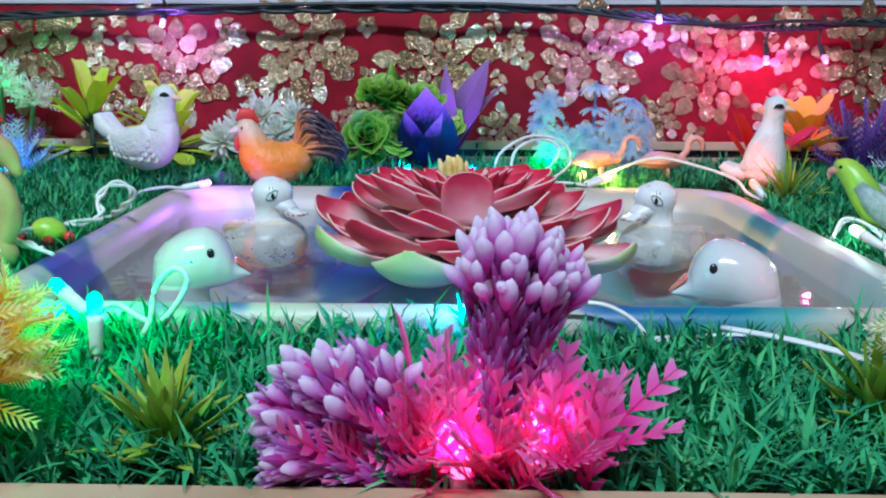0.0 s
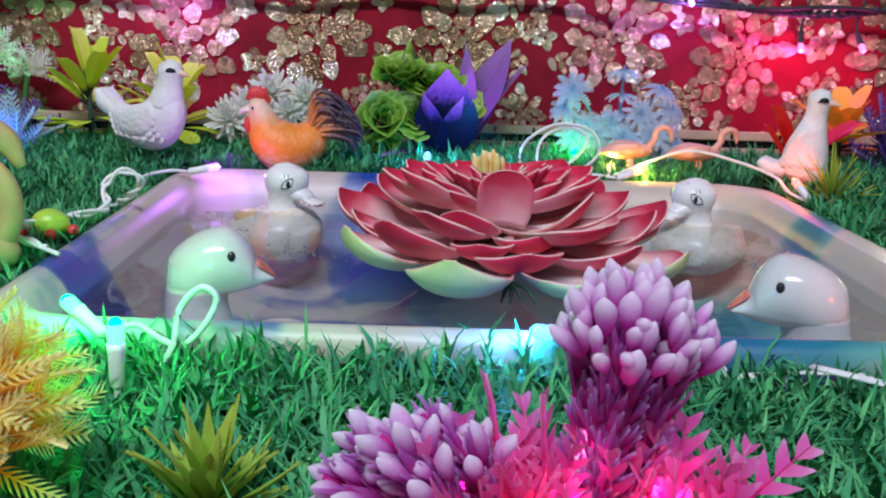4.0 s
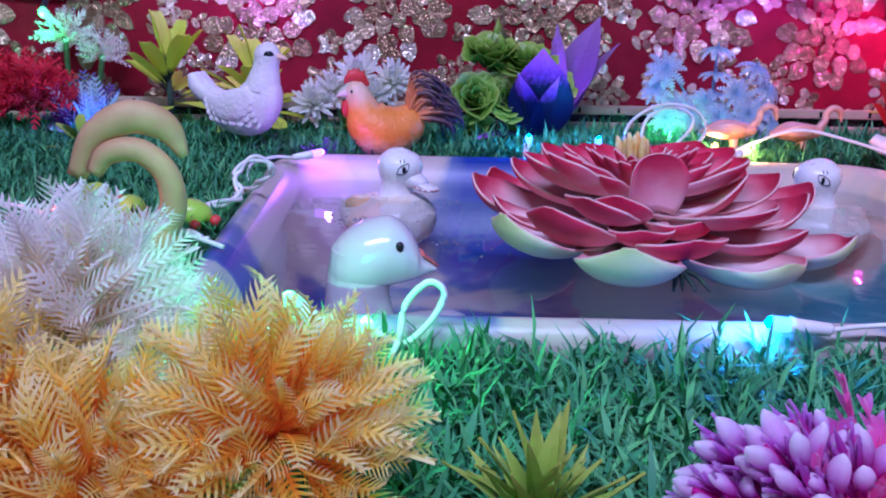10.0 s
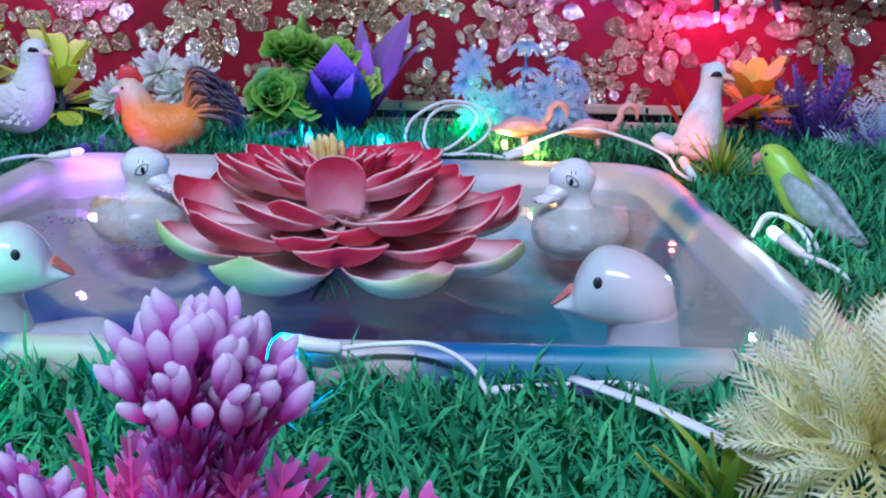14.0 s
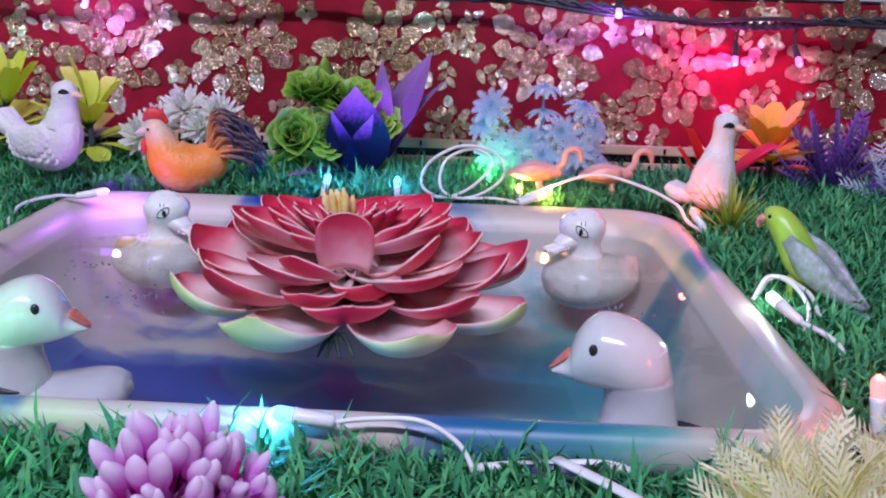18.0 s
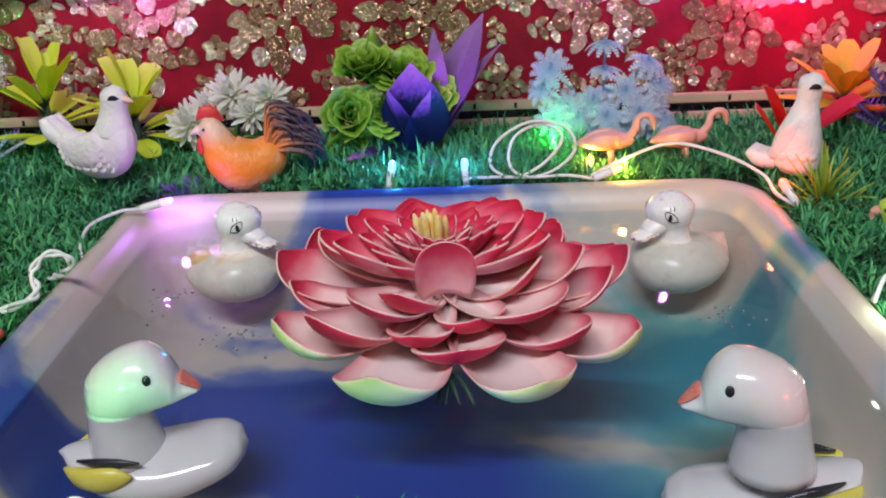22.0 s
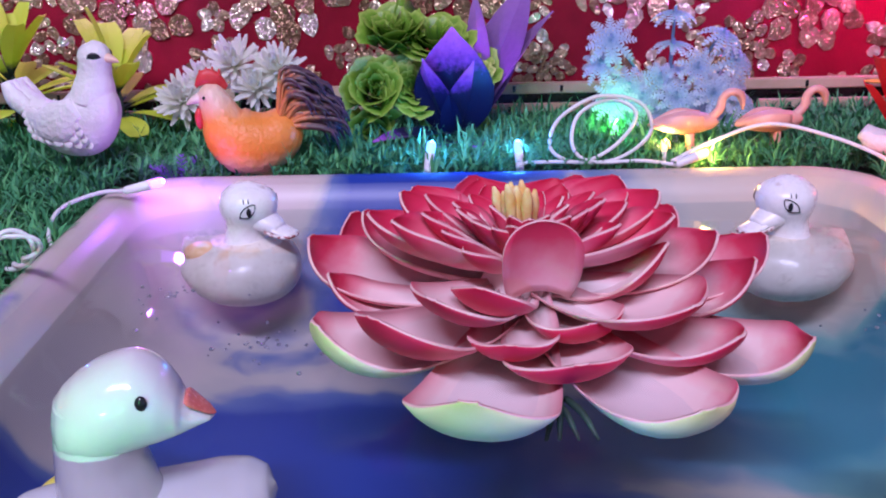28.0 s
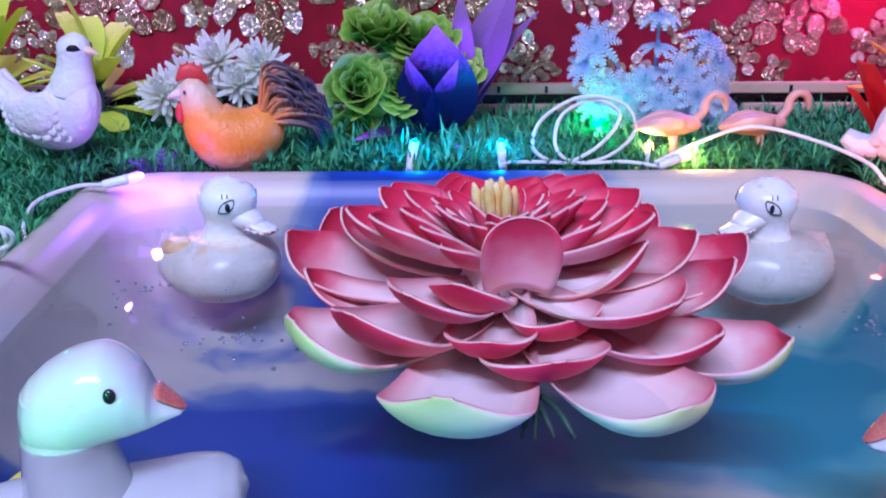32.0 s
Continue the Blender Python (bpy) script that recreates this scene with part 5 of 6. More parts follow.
# ---- plants ----
def rosette(name, m, leaves, mat, stem_mat, label, category="artificial plant", group="", power=1.5, blunt=0.12):
    """leaves: azimuth, elevation, height of the foot, length, width, bend."""
    p = thing(name, m, label, category, group)
    top = max(q[2] for q in leaves)
    bm = bmesh.new()
    fat(bm, [(0, 0, -0.004), (0.001, 0, top * 0.5), (0, 0, top + 0.004)], [0.003, 0.0026, 0.0022], n=8)
    part("stem", bm, stem_mat, p)
    for az, el, z, ln, wd, bend in leaves:
        bm = bmesh.new()
        blade(bm, layered(bm), ln, wd, None, bend, 0.18, power, 14, blunt=blunt)
        ob = part("leaf", bm, mat, p, smooth=False)
        ob.matrix_basis = aim(az, el, (0, 0, z))
    return p


def whorl(r, count, el0, el1, z0, z1, ln, wd, bend=0.5):
    return [(360 * k / count * 2.618 + r.uniform(-10, 10), el0 + (el1 - el0) * k / count + r.uniform(-8, 8), z0 + (z1 - z0) * k / count,
             ln * r.uniform(0.8, 1.15), wd * r.uniform(0.85, 1.15), bend * r.uniform(0.4, 1.3)) for k in range(count)]


r1 = random.Random(21)
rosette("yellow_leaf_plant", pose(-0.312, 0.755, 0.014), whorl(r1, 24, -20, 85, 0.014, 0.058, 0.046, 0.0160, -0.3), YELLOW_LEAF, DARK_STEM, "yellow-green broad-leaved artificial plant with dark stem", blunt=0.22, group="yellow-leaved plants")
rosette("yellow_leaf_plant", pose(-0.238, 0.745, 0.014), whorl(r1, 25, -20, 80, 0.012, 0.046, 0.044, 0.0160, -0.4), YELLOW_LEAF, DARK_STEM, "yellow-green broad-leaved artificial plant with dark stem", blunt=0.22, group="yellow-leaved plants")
rosette("orange_leaf_plant", pose(0.306, 0.745, 0.014), whorl(r1, 18, 5, 72, 0.024, 0.040, 0.044, 0.0180, -0.3), ORANGE_LEAF, DARK_STEM, "orange-yellow broad-leaved artificial plant with dark stem")
rosette("red_leaf_plant", pose(0.244, 0.662, 0.014), [(186, 74, 0.006, 0.062, 0.026, -0.2), (172, 64, 0.006, 0.050, 0.026, -0.2), (2, 56, 0.016, 0.056, 0.024, -0.5), (-6, 46, 0.020, 0.044, 0.022, -0.3)], RED_LEAF, DARK_STEM, "bright red broad-leaved artificial plant behind a pigeon", blunt=0.26)
rosette("lime_leaf_plant", pose(-0.340, 0.640, 0.014), whorl(r1, 9, 10, 60, 0.004, 0.016, 0.024, 0.007, -0.3), LIME_LEAF, GREEN_STEM, "small lime-green leafy sprig in the grass")


def tuft(name, m, count, length, width, mat, label, e0=15, e1=85, group="", seed=1):
    """A spiky tuft of narrow leaves."""
    p = thing(name, m, label, "artificial plant", group)
    r = random.Random(seed)
    bm = bmesh.new()
    fat(bm, [(0, 0, -0.003), (0, 0, 0.004), (0, 0, 0.010)], [0.002, 0.002, 0.001], n=7)
    part("stem", bm, GREEN_STEM, p)
    for k in range(count):
        bm = bmesh.new()
        blade(bm, layered(bm), length * r.uniform(0.7, 1.1), width * r.uniform(0.8, 1.2), None, r.uniform(-0.6, 0.5), 0.35, 0.6, 6)
        ob = part("leaf", bm, mat, p, smooth=False)
        ob.matrix_basis = aim(137.5 * k + r.uniform(-15, 15), e0 + (e1 - e0) * k / count + r.uniform(-8, 8), (0, 0, 0.002 + 0.010 * k / count))


tuft("lime_tuft", pose(-0.064, 0.188, 0.005), 46, 0.026, 0.0050, LIME_LEAF, "spiky lime-green artificial plant at the front edge", 0, 80, seed=2)
tuft("corner_tuft", pose(0.236, 0.580, 0.014), 40, 0.034, 0.0030, LIME_LEAF, "spiky lime-green artificial plant at the tub's corner", 5, 80, seed=3)
tuft("lime_tuft", pose(0.136, 0.214, 0.005), 36, 0.026, 0.0050, LIME_LEAF, "spiky lime-green artificial plant among the pale flowers", 0, 75, seed=4)


def feather_flower(name, m, heads, mat, label, seed, teeth=15):
    """Heads of feathery fronds on short stems. heads: centre, radius, count of fronds."""
    p = thing(name, m, label, "artificial flower")
    r = random.Random(seed)
    for (x, y, z), rad, count in heads:
        bm = bmesh.new()
        fat(bm, [(x * 0.5, y * 0.5, -0.004), (x * 0.8, y * 0.8, z * 0.5), (x, y, z)], [0.0022, 0.0020, 0.0026], n=7)
        part("stem", bm, GREEN_STEM, p)
        # short plumes that fill the outer half of the ball, and some long ones from its heart
        shapes = []
        for q in range(6):
            bm = bmesh.new()
            ln = rad * ((0.82, 1.0)[q - 4] if q > 3 else 0.46 + 0.06 * q)
            frond(bm, layered(bm), ln, rad * (0.20 if q > 3 else 0.17 + 0.02 * q), teeth if q > 3 else teeth * 2 // 3, Matrix(), bend=(0.5, 0.9, -0.6, 1.2, 0.7, -0.4)[q], angle=1.3, plump=1.1)
            shapes.append(mesh_of("frond", bm, mat, False))
        for k in range(int(count * 1.4)):
            q = r.randrange(4) if k % 4 else 4 + r.randrange(2)
            ob = part("frond", shapes[q], None, p)
            el = math.degrees(math.asin(min(1, max(-0.35, -0.35 + 1.35 * (k + 0.5) / (count * 1.4)))))
            ob.matrix_basis = aim(137.5 * k + r.uniform(-12, 12), el + r.uniform(-10, 10), (x, y, z), r.uniform(-90, 90)) @ Matrix.Translation((0, rad * r.uniform(0.30, 0.48) if q < 4 else 0, 0))
    return p


def daisy_cluster(m, heads):
    """Full white blooms of many narrow petals over green leaves."""
    p = thing("white_flower", m, "full white artificial blooms with green leaves behind the rooster", "artificial flower")
    r = random.Random(51)
    bm = bmesh.new()
    blade(bm, layered(bm), 0.018, 0.0036, None, 0.5, 0.05, 1.2, 6, blunt=0.12)
    petal = mesh_of("petal", bm, WHITE_PETAL, False)
    for (x, y, z), rad in heads:
        bm = bmesh.new()
        fat(bm, [(x * 0.4, y, -0.004), (x * 0.7, y, z * 0.5), (x, y, z)], [0.0016, 0.0014, 0.0018], n=7)
        part("stem", bm, GREEN_STEM, p)
        for k in range(60):
            ob = part("petal", petal, None, p)
            el = -30 + 110 * (k / 60)
            ob.matrix_basis = pose(x, y, z, 52, 0, 0) @ aim(137.5 * k + r.uniform(-8, 8), el + r.uniform(-8, 8)) @ Matrix.Scale(rad / 0.018 * r.uniform(0.8, 1.1), 4)
    for k in range(9):
        bm = bmesh.new()
        blade(bm, layered(bm), 0.030, 0.010, None, -0.4, 0.2, 1.0, 6)
        ob = part("leaf", bm, LIME_LEAF, p)
        ob.matrix_basis = aim(200 + 18 * k + r.uniform(-8, 8), r.uniform(15, 60), (r.uniform(-0.02, 0.03), 0, r.uniform(0.0, 0.02)))


feather_flower("ivory_flower", pose(-0.172, 0.212, 0.004), [((0.0, -0.002, 0.044), 0.036, 190)], IVORY_FROND, "feathery ivory-white artificial flower beside the orange one", 30)
feather_flower("cream_flower", pose(-0.140, 0.190, 0.004), [((0.022, -0.014, 0.036), 0.033, 170), ((-0.012, -0.018, 0.024), 0.034, 150), ((-0.046, -0.014, 0.036), 0.036, 150)], CREAM_FROND,
               "feathery artificial flower, orange inside and cream at the tips", 31)
feather_flower("pale_flower", pose(0.172, 0.206, 0.004), [((-0.012, -0.004, 0.036), 0.033, 130), ((0.026, 0.002, 0.040), 0.036, 140)], PALE_FROND, "feathery cream-yellow artificial flower at the front edge", 32)
feather_flower("rust_flower", pose(0.258, 0.276, 0.004), [((0.0, 0.0, 0.022), 0.034, 70)], RUST_FROND, "feathery orange artificial flower near the pale one", 33)
daisy_cluster(pose(-0.158, 0.735, 0.014), [((-0.034, 0.0, 0.034), 0.019), ((-0.018, 0.004, 0.044), 0.018), ((0.002, 0.002, 0.056), 0.020), ((0.030, 0.0, 0.052), 0.019), ((0.016, -0.004, 0.042), 0.016)])
feather_flower("crimson_flower", pose(-0.420, 0.700, 0.014), [((0.022, 0.0, 0.038), 0.036, 150), ((-0.024, 0.0, 0.042), 0.042, 150)], CRIMSON_PETAL, "dark red bushy artificial flower beside the grass", 35, 7)
feather_flower("plum_flower", pose(-0.368, 0.705, 0.014), [((0.0, 0.0, 0.016), 0.024, 70)], PLUM_PETAL, "dark plum bushy artificial flower beside the red one", 36, 7)
feather_flower("pale_flower", pose(0.432, 0.765, 0.014), [((0.0, 0.0, 0.050), 0.030, 50), ((0.020, 0.0, 0.026), 0.030, 40)], WHITE_PETAL, "white feathery artificial flower by the cloth", 37, 6)
feather_flower("pale_flower", pose(-0.405, 0.785, 0.014), [((0.0, 0.0, 0.080), 0.028, 40), ((0.03, 0.0, 0.066), 0.024, 36)], WHITE_PETAL, "white feathery artificial flower by the cloth", 38, 6)


def fern_plant(name, m, stalks, mat, label, seed, teeth=12):
    """Stalks: azimuth, elevation, length, width."""
    p = thing(name, m, label, "artificial plant")
    r = random.Random(seed)
    for az, el, ln, wd in stalks:
        bm = bmesh.new()
        frond(bm, layered(bm), ln, wd, teeth, Matrix(), bend=r.uniform(-0.6, 0.6), angle=0.9)
        ob = part("frond", bm, mat, p, smooth=False)
        ob.matrix_basis = aim(az, el, (0, 0, 0.002), r.uniform(-40, 40))


r2 = random.Random(77)
fern_plant("purple_fern", pose(0.352, 0.735, 0.014), [(r2.uniform(0, 360), r2.uniform(25, 85), r2.uniform(0.05, 0.078), 0.020) for _ in range(30)], PURPLE_FROND, "dark purple feathery artificial fern", 41)
fern_plant("blue_fern", pose(-0.352, 0.700, 0.014), [(r2.uniform(0, 360), r2.uniform(20, 85), r2.uniform(0.03, 0.055), 0.016) for _ in range(24)], BLUE_FROND, "pale blue feathery artificial fern", 42)
fern_plant("purple_fern", pose(-0.375, 0.745, 0.014), [(r2.uniform(0, 360), r2.uniform(25, 85), r2.uniform(0.035, 0.055), 0.016) for _ in range(18)], PURPLE_FROND, "dark purple feathery artificial fern", 43)
fern_plant("grey_fern", pose(-0.172, 0.648, 0.012), [(r2.uniform(0, 360), r2.uniform(15, 70), r2.uniform(0.014, 0.024), 0.008) for _ in range(12)], PURPLE_FROND, "small mauve fern sprig at the tub's corner", 45, 7)
fern_plant("blue_fern", pose(0.392, 0.700, 0.014), [(r2.uniform(0, 360), r2.uniform(15, 85), r2.uniform(0.04, 0.06), 0.024) for _ in range(26)], BLUE_FROND, "pale blue feathery artificial fern", 44)


def disc_plant(m):
    """A pale blue plant of drooping whorls of toothed leaves, in tiers on a few stalks."""
    p = thing("blue_whorl_plant", m, "pale blue artificial plant with round feathery whorls", "artificial plant")
    r = random.Random(6)
    shapes = []
    for q in range(4):
        bm = bmesh.new()
        uv = layered(bm)
        for k in range(11):
            frond(bm, uv, 0.0165 + r.uniform(-0.002, 0.002), 0.0064, 7, aim(360 / 11 * k + r.uniform(-6, 6), 34 - 10 * q), -1.0, 0.5, 1.6)
        shapes.append(mesh_of("whorl", bm, BLUE_FROND, False))
    # place, tip to the front, lean to the side, size
    spots = [(0.002, 0.0, 0.084, 4, 0, 0.95), (0.002, 0.0, 0.064, 8, 0, 0.95), (0.002, -0.002, 0.047, 14, 0, 0.9), (-0.040, -0.008, 0.068, 60, -20, 1.10), (-0.046, -0.006, 0.052, 50, -35, 0.9), (-0.028, -0.012, 0.038, 62, -10, 1.0),
             (-0.012, -0.014, 0.022, 55, 0, 0.95), (0.034, -0.004, 0.070, 24, 20, 1.0), (0.042, -0.008, 0.054, 48, 30, 1.0), (0.036, -0.012, 0.038, 60, 14, 1.05), (0.018, -0.014, 0.026, 60, 6, 0.95), (-0.008, -0.012, 0.044, 60, -6, 0.9), (0.016, -0.012, 0.050, 58, 10, 0.9), (-0.030, -0.010, 0.016, 50, -14, 0.8), (0.034, -0.010, 0.018, 50, 14, 0.8), (-0.038, -0.012, 0.030, 58, -26, 0.95), (-0.020, -0.016, 0.032, 64, -8, 0.95), (0.002, -0.017, 0.032, 66, 0, 0.95), (0.026, -0.016, 0.034, 62, 12, 0.95), (0.046, -0.012, 0.028, 54, 30, 0.9), (0.008, -0.018, 0.012, 60, 4, 0.85)]
    for x, y, z, tip, lean, s in spots:
        bm = bmesh.new()
        sweep(bm, smooth_path([(0, 0, -0.004), (x * 0.3, y * 0.4 + 0.002, z * 0.5), (x, y, z + 0.004)], 3), 0.0010, n=5)
        part("stalk", bm, BLUE_FROND, p)
    for x, y, z, tip, lean, s in spots:
        ob = part("whorl", shapes[r.randrange(4)], None, p)
        ob.matrix_basis = pose(x, y, z, tip + r.uniform(-8, 8), lean, 0) @ pose(0, 0, 0, 0, 0, r.uniform(0, 33)) @ Matrix.Scale(s, 4)


disc_plant(pose(0.126, 0.748, 0.012))


def cabbage(m):
    """A heap of ruffled green rosettes."""
    p = thing("green_rosette_plant", m, "bright green ruffled artificial rosettes in a cluster", "artificial plant")
    r = random.Random(9)
    bm = bmesh.new()
    fat(bm, [(0, 0.004, -0.004), (0, 0.004, 0.02), (0, 0.004, 0.05)], [0.004, 0.006, 0.004], n=8)
    part("stem", bm, DARK_STEM, p)
    # place, lean to the side, tip to the front, size of each rosette
    spots = [(-0.026, -0.014, 0.044, -40, 58, 1.10), (-0.030, -0.012, 0.018, -60, 74, 1.05), (0.012, -0.006, 0.072, 30, 30, 1.15), (-0.014, -0.004, 0.074, -30, 22, 1.15), (0.000, -0.014, 0.048, 0, 66, 1.05), (0.030, 0.000, 0.056, 50, 40, 1.05), (0.022, -0.006, 0.026, 40, 70, 1.0)]
    for x, y, z, lean, tip, s in spots:
        for k in range(15):
            bm = bmesh.new()
            uv = layered(bm)
            rad = (0.0026 + 0.00105 * k) * s
            hgt = (0.0165 - 0.0003 * k) * s
            span = radians(165)
            ph = r.uniform(0, 6)
            rows = []
            for i in range(6):
                u = i / 5
                row = []
                for j in range(17):
                    a = span * (j / 16 - 0.5)
                    ruf = (0.0011 * math.sin(j * 1.3 + ph) + 0.0006 * math.sin(j * 2.9 + ph * 2)) * u * u * s
                    rr = rad * (0.55 + 0.45 * u) + ruf + 0.0052 * s * u ** 3 * (k / 15)
                    row.append((rr * math.cos(a), rr * math.sin(a), hgt * (u - 0.12 * u ** 4) * (1 - 0.30 * abs(2 * j / 16 - 1) ** 3) + ruf))
                rows.append(row)
            skin(bm, rows, closed=False, uv=uv)
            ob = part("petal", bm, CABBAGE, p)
            ob.matrix_basis = pose(x, y, z) @ pose(0, 0, 0, tip, 0, 0) @ pose(0, 0, 0, 0, lean * 0.5, 137.5 * k)
    for az, el, ln in ((250, 72, 0.05), (120, 75, 0.06), (215, 60, 0.045)):
        bm = bmesh.new()
        blade(bm, layered(bm), ln, 0.024, None, 0.2, 0.2, 0.9, 8)
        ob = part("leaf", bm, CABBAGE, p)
        ob.matrix_basis = aim(az, el, (-0.004, 0, 0.050))


def lily(m):
    """A navy cup of broad pointed leaves, tips coloured as if lit violet, and two tall purple leaves behind."""
    rosette("navy_leaf_plant", m, [(266, 66, 0.010, 0.074, 0.050, 0.42), (222, 56, 0.010, 0.060, 0.030, 0.3), (318, 60, 0.010, 0.056, 0.040, 0.4), (206, 8, 0.014, 0.058, 0.030, -0.25), (240, 6, 0.010, 0.040, 0.026, -0.2), (300, 10, 0.008, 0.030, 0.024, -0.2), (90, 70, 0.012, 0.060, 0.044, 0.1)],
            NAVY_LEAF, DARK_STEM, "glossy navy broad-leaved artificial plant, tips coloured as lit violet", power=0.85, blunt=0.0)
    rosette("purple_leaf_plant", m @ pose(0.016, 0.022, 0), [(44, 66, 0.02, 0.098, 0.042, -0.2), (14, 60, 0.02, 0.082, 0.030, -0.25), (110, 82, 0.02, 0.080, 0.018, 0.1)], PURPLE_LEAF, DARK_STEM, "tall mauve pointed leaves of an artificial plant", power=0.85, blunt=0.0)


cabbage(pose(-0.038, 0.742, 0.006))
lily(pose(-0.014, 0.716, 0.013))


def violet_flower(m):
    """Bunches of stalks that end in large pale violet buds, over pink feathery bracts, at the front edge."""
    p = thing("violet_flower", m, "violet artificial flower spikes with pale buds and pink bracts", "artificial flower")
    r = random.Random(14)
    shapes = []
    for q in range(3):
        bm = bmesh.new()
        fat(bm, [(0, 0, 0), (0, 0.0022, 0.0005 - 0.0004 * q), (0, 0.0056 + 0.0005 * q, 0.0009 - 0.0004 * q), (0, 0.0084 + 0.0006 * q, 0.0004 * q), (0, 0.0102 + 0.0006 * q, 0.0007 * q)],
            [(0.0007, 0.0007), (0.0017, 0.0014), (0.0025, 0.0020), (0.0018, 0.0014), (0.0003, 0.0003)], n=9, steps=2, uv=layered(bm))
        shapes.append(mesh_of("bud", bm, BUD))
    # foot, top, radius of the bunch of buds, count of buds, share of the stalk that carries them
    spikes = [((0.010, 0.0, 0.0), (0.0175, -0.004, 0.0700), 0.0132, 56, 0.20), ((0.014, 0.002, 0.0), (0.0280, 0.000, 0.0630), 0.0090, 18, 0.16), ((0.008, 0.004, 0.0), (0.0110, 0.004, 0.0640), 0.0085, 16, 0.16)]
    for k, (x, z) in enumerate(((-0.044, 0.009), (-0.046, 0.017), (-0.045, 0.025), (-0.040, 0.031), (-0.033, 0.0355), (-0.025, 0.0365), (-0.017, 0.034), (-0.041, 0.014), (-0.038, 0.025), (-0.029, 0.031), (-0.036, 0.018))):
        y = (-0.005, 0.005, -0.003, 0.006, -0.005, 0.004, 0.0, -0.010, 0.008, -0.007, 0.012)[k]
        spikes.append(((-0.004, y * 0.3, 0.001), (x, y, z), 0.0058, 8, 0.14))
    for foot, top, rad, count, share in spikes:
        bm = bmesh.new()
        f, t = Vector(foot), Vector(top)
        mid = (f + t) / 2 + Vector((0, 0, 0.003))
        line = smooth_path([f, mid, t], 6)
        sweep(bm, line, [0.0013 - 0.0006 * i / len(line) for i in range(len(line))], n=6)
        part("stalk", bm, VIOLET_FROND, p)
        axis = (t - mid).normalized()
        rot = Vector((0, 0, 1)).rotation_difference(axis).to_matrix().to_4x4()
        long = (t - f).length * share
        for k in range(count):
            u = (k + 0.5) / count
            az = 137.5 * k + r.uniform(-14, 14)
            reach = rad * (1 - u ** 2.2) ** 0.5 * r.uniform(0.72, 1.0)
            out = ((rot @ aim(az, 0)).to_3x3() @ Vector((0, 1, 0))) * reach
            ob = part("bud", shapes[k % 3], None, p)
            ob.matrix_basis = Matrix.Translation(t - axis * (long * (1 - u) + 0.005) + out * 0.8) @ rot @ aim(az, 44 + 40 * u + r.uniform(-16, 16), (0, 0, 0), r.uniform(-40, 40)) @ Matrix.Diagonal((1.0, r.uniform(0.75, 1.15), 1.0, 1)) @ Matrix.Scale(r.uniform(0.66, 0.98), 4)
        bm = bmesh.new()
        uv = layered(bm)
        for k in range(int(60 + 5200 * (t - f).length * rad / 0.010)):
            u = r.uniform(0.05, 1 - share * 1.05)
            c = f + (mid - f) * u * 2 if u < 0.5 else mid + (t - mid) * (u * 2 - 1)
            az = r.uniform(0, 360)
            out = ((rot @ aim(az, 0)).to_3x3() @ Vector((0, 1, 0))) * rad * 0.6 * u * r.random()
            blade(bm, uv, r.uniform(0.006, 0.011), r.uniform(0.0016, 0.0030), Matrix.Translation(c + out) @ rot @ aim(az, r.uniform(58, 84)), r.uniform(-0.3, 0.4), 0.3, 0.6, 4)
        tagged(part("bract_fringe", bm, VIOLET_FROND, p, smooth=False), kind="stuff")
    # lobed leaflets at the foot, like small oak leaves
    for k in range(150):
        bm = bmesh.new()
        frond(bm, layered(bm), r.uniform(0.016, 0.035), r.uniform(0.009, 0.013), 6, Matrix(), bend=r.uniform(-0.5, 0.8), angle=1.0, plump=1.35)
        ob = part("bract", bm, PINK_FROND, p, smooth=False)
        x = r.uniform(-0.020, 0.036)
        ob.matrix_basis = aim(r.uniform(190, 350) if k % 3 else r.uniform(0, 180), r.uniform(25, 80), (x, r.uniform(-0.006, 0.008), r.uniform(0.0, 0.010)), r.uniform(-50, 50))


violet_flower(pose(0.0105, 0.177, 0.006) @ Matrix.Scale(1.02, 4))


def berry_sprig(m):
    p = thing("berry_sprig", m, "green berry ornament with small pink-red beads on the grass", "ornament")
    bm = bmesh.new()
    fat(bm, [(-0.008, 0, 0.002), (-0.005, 0, 0.004), (0, 0, 0.006), (0.006, 0, 0.005), (0.009, 0, 0.003)], [0.0008, 0.006, 0.0075, 0.005, 0.001], n=14)
    part("fruit", bm, PARROT_GREEN, p)
    for x, y, z in ((-0.010, -0.006, 0.003), (0.011, -0.002, 0.003), (0.002, -0.008, 0.002)):
        bm = bmesh.new()
        ball(bm, (x, y, z), 0.0028 if x > 0 else 0.0042, 0, 10, 8)
        part("bead", bm, CLAY_RED, p, "pink-red bead")


for x, y, a in ((-0.205, 0.430, 10), (-0.236, 0.436, 80), (-0.262, 0.462, 150), (-0.255, 0.41, 40)):
    berry_sprig(pose(x, y, ground(x, y) + 0.010, 0, 0, a))


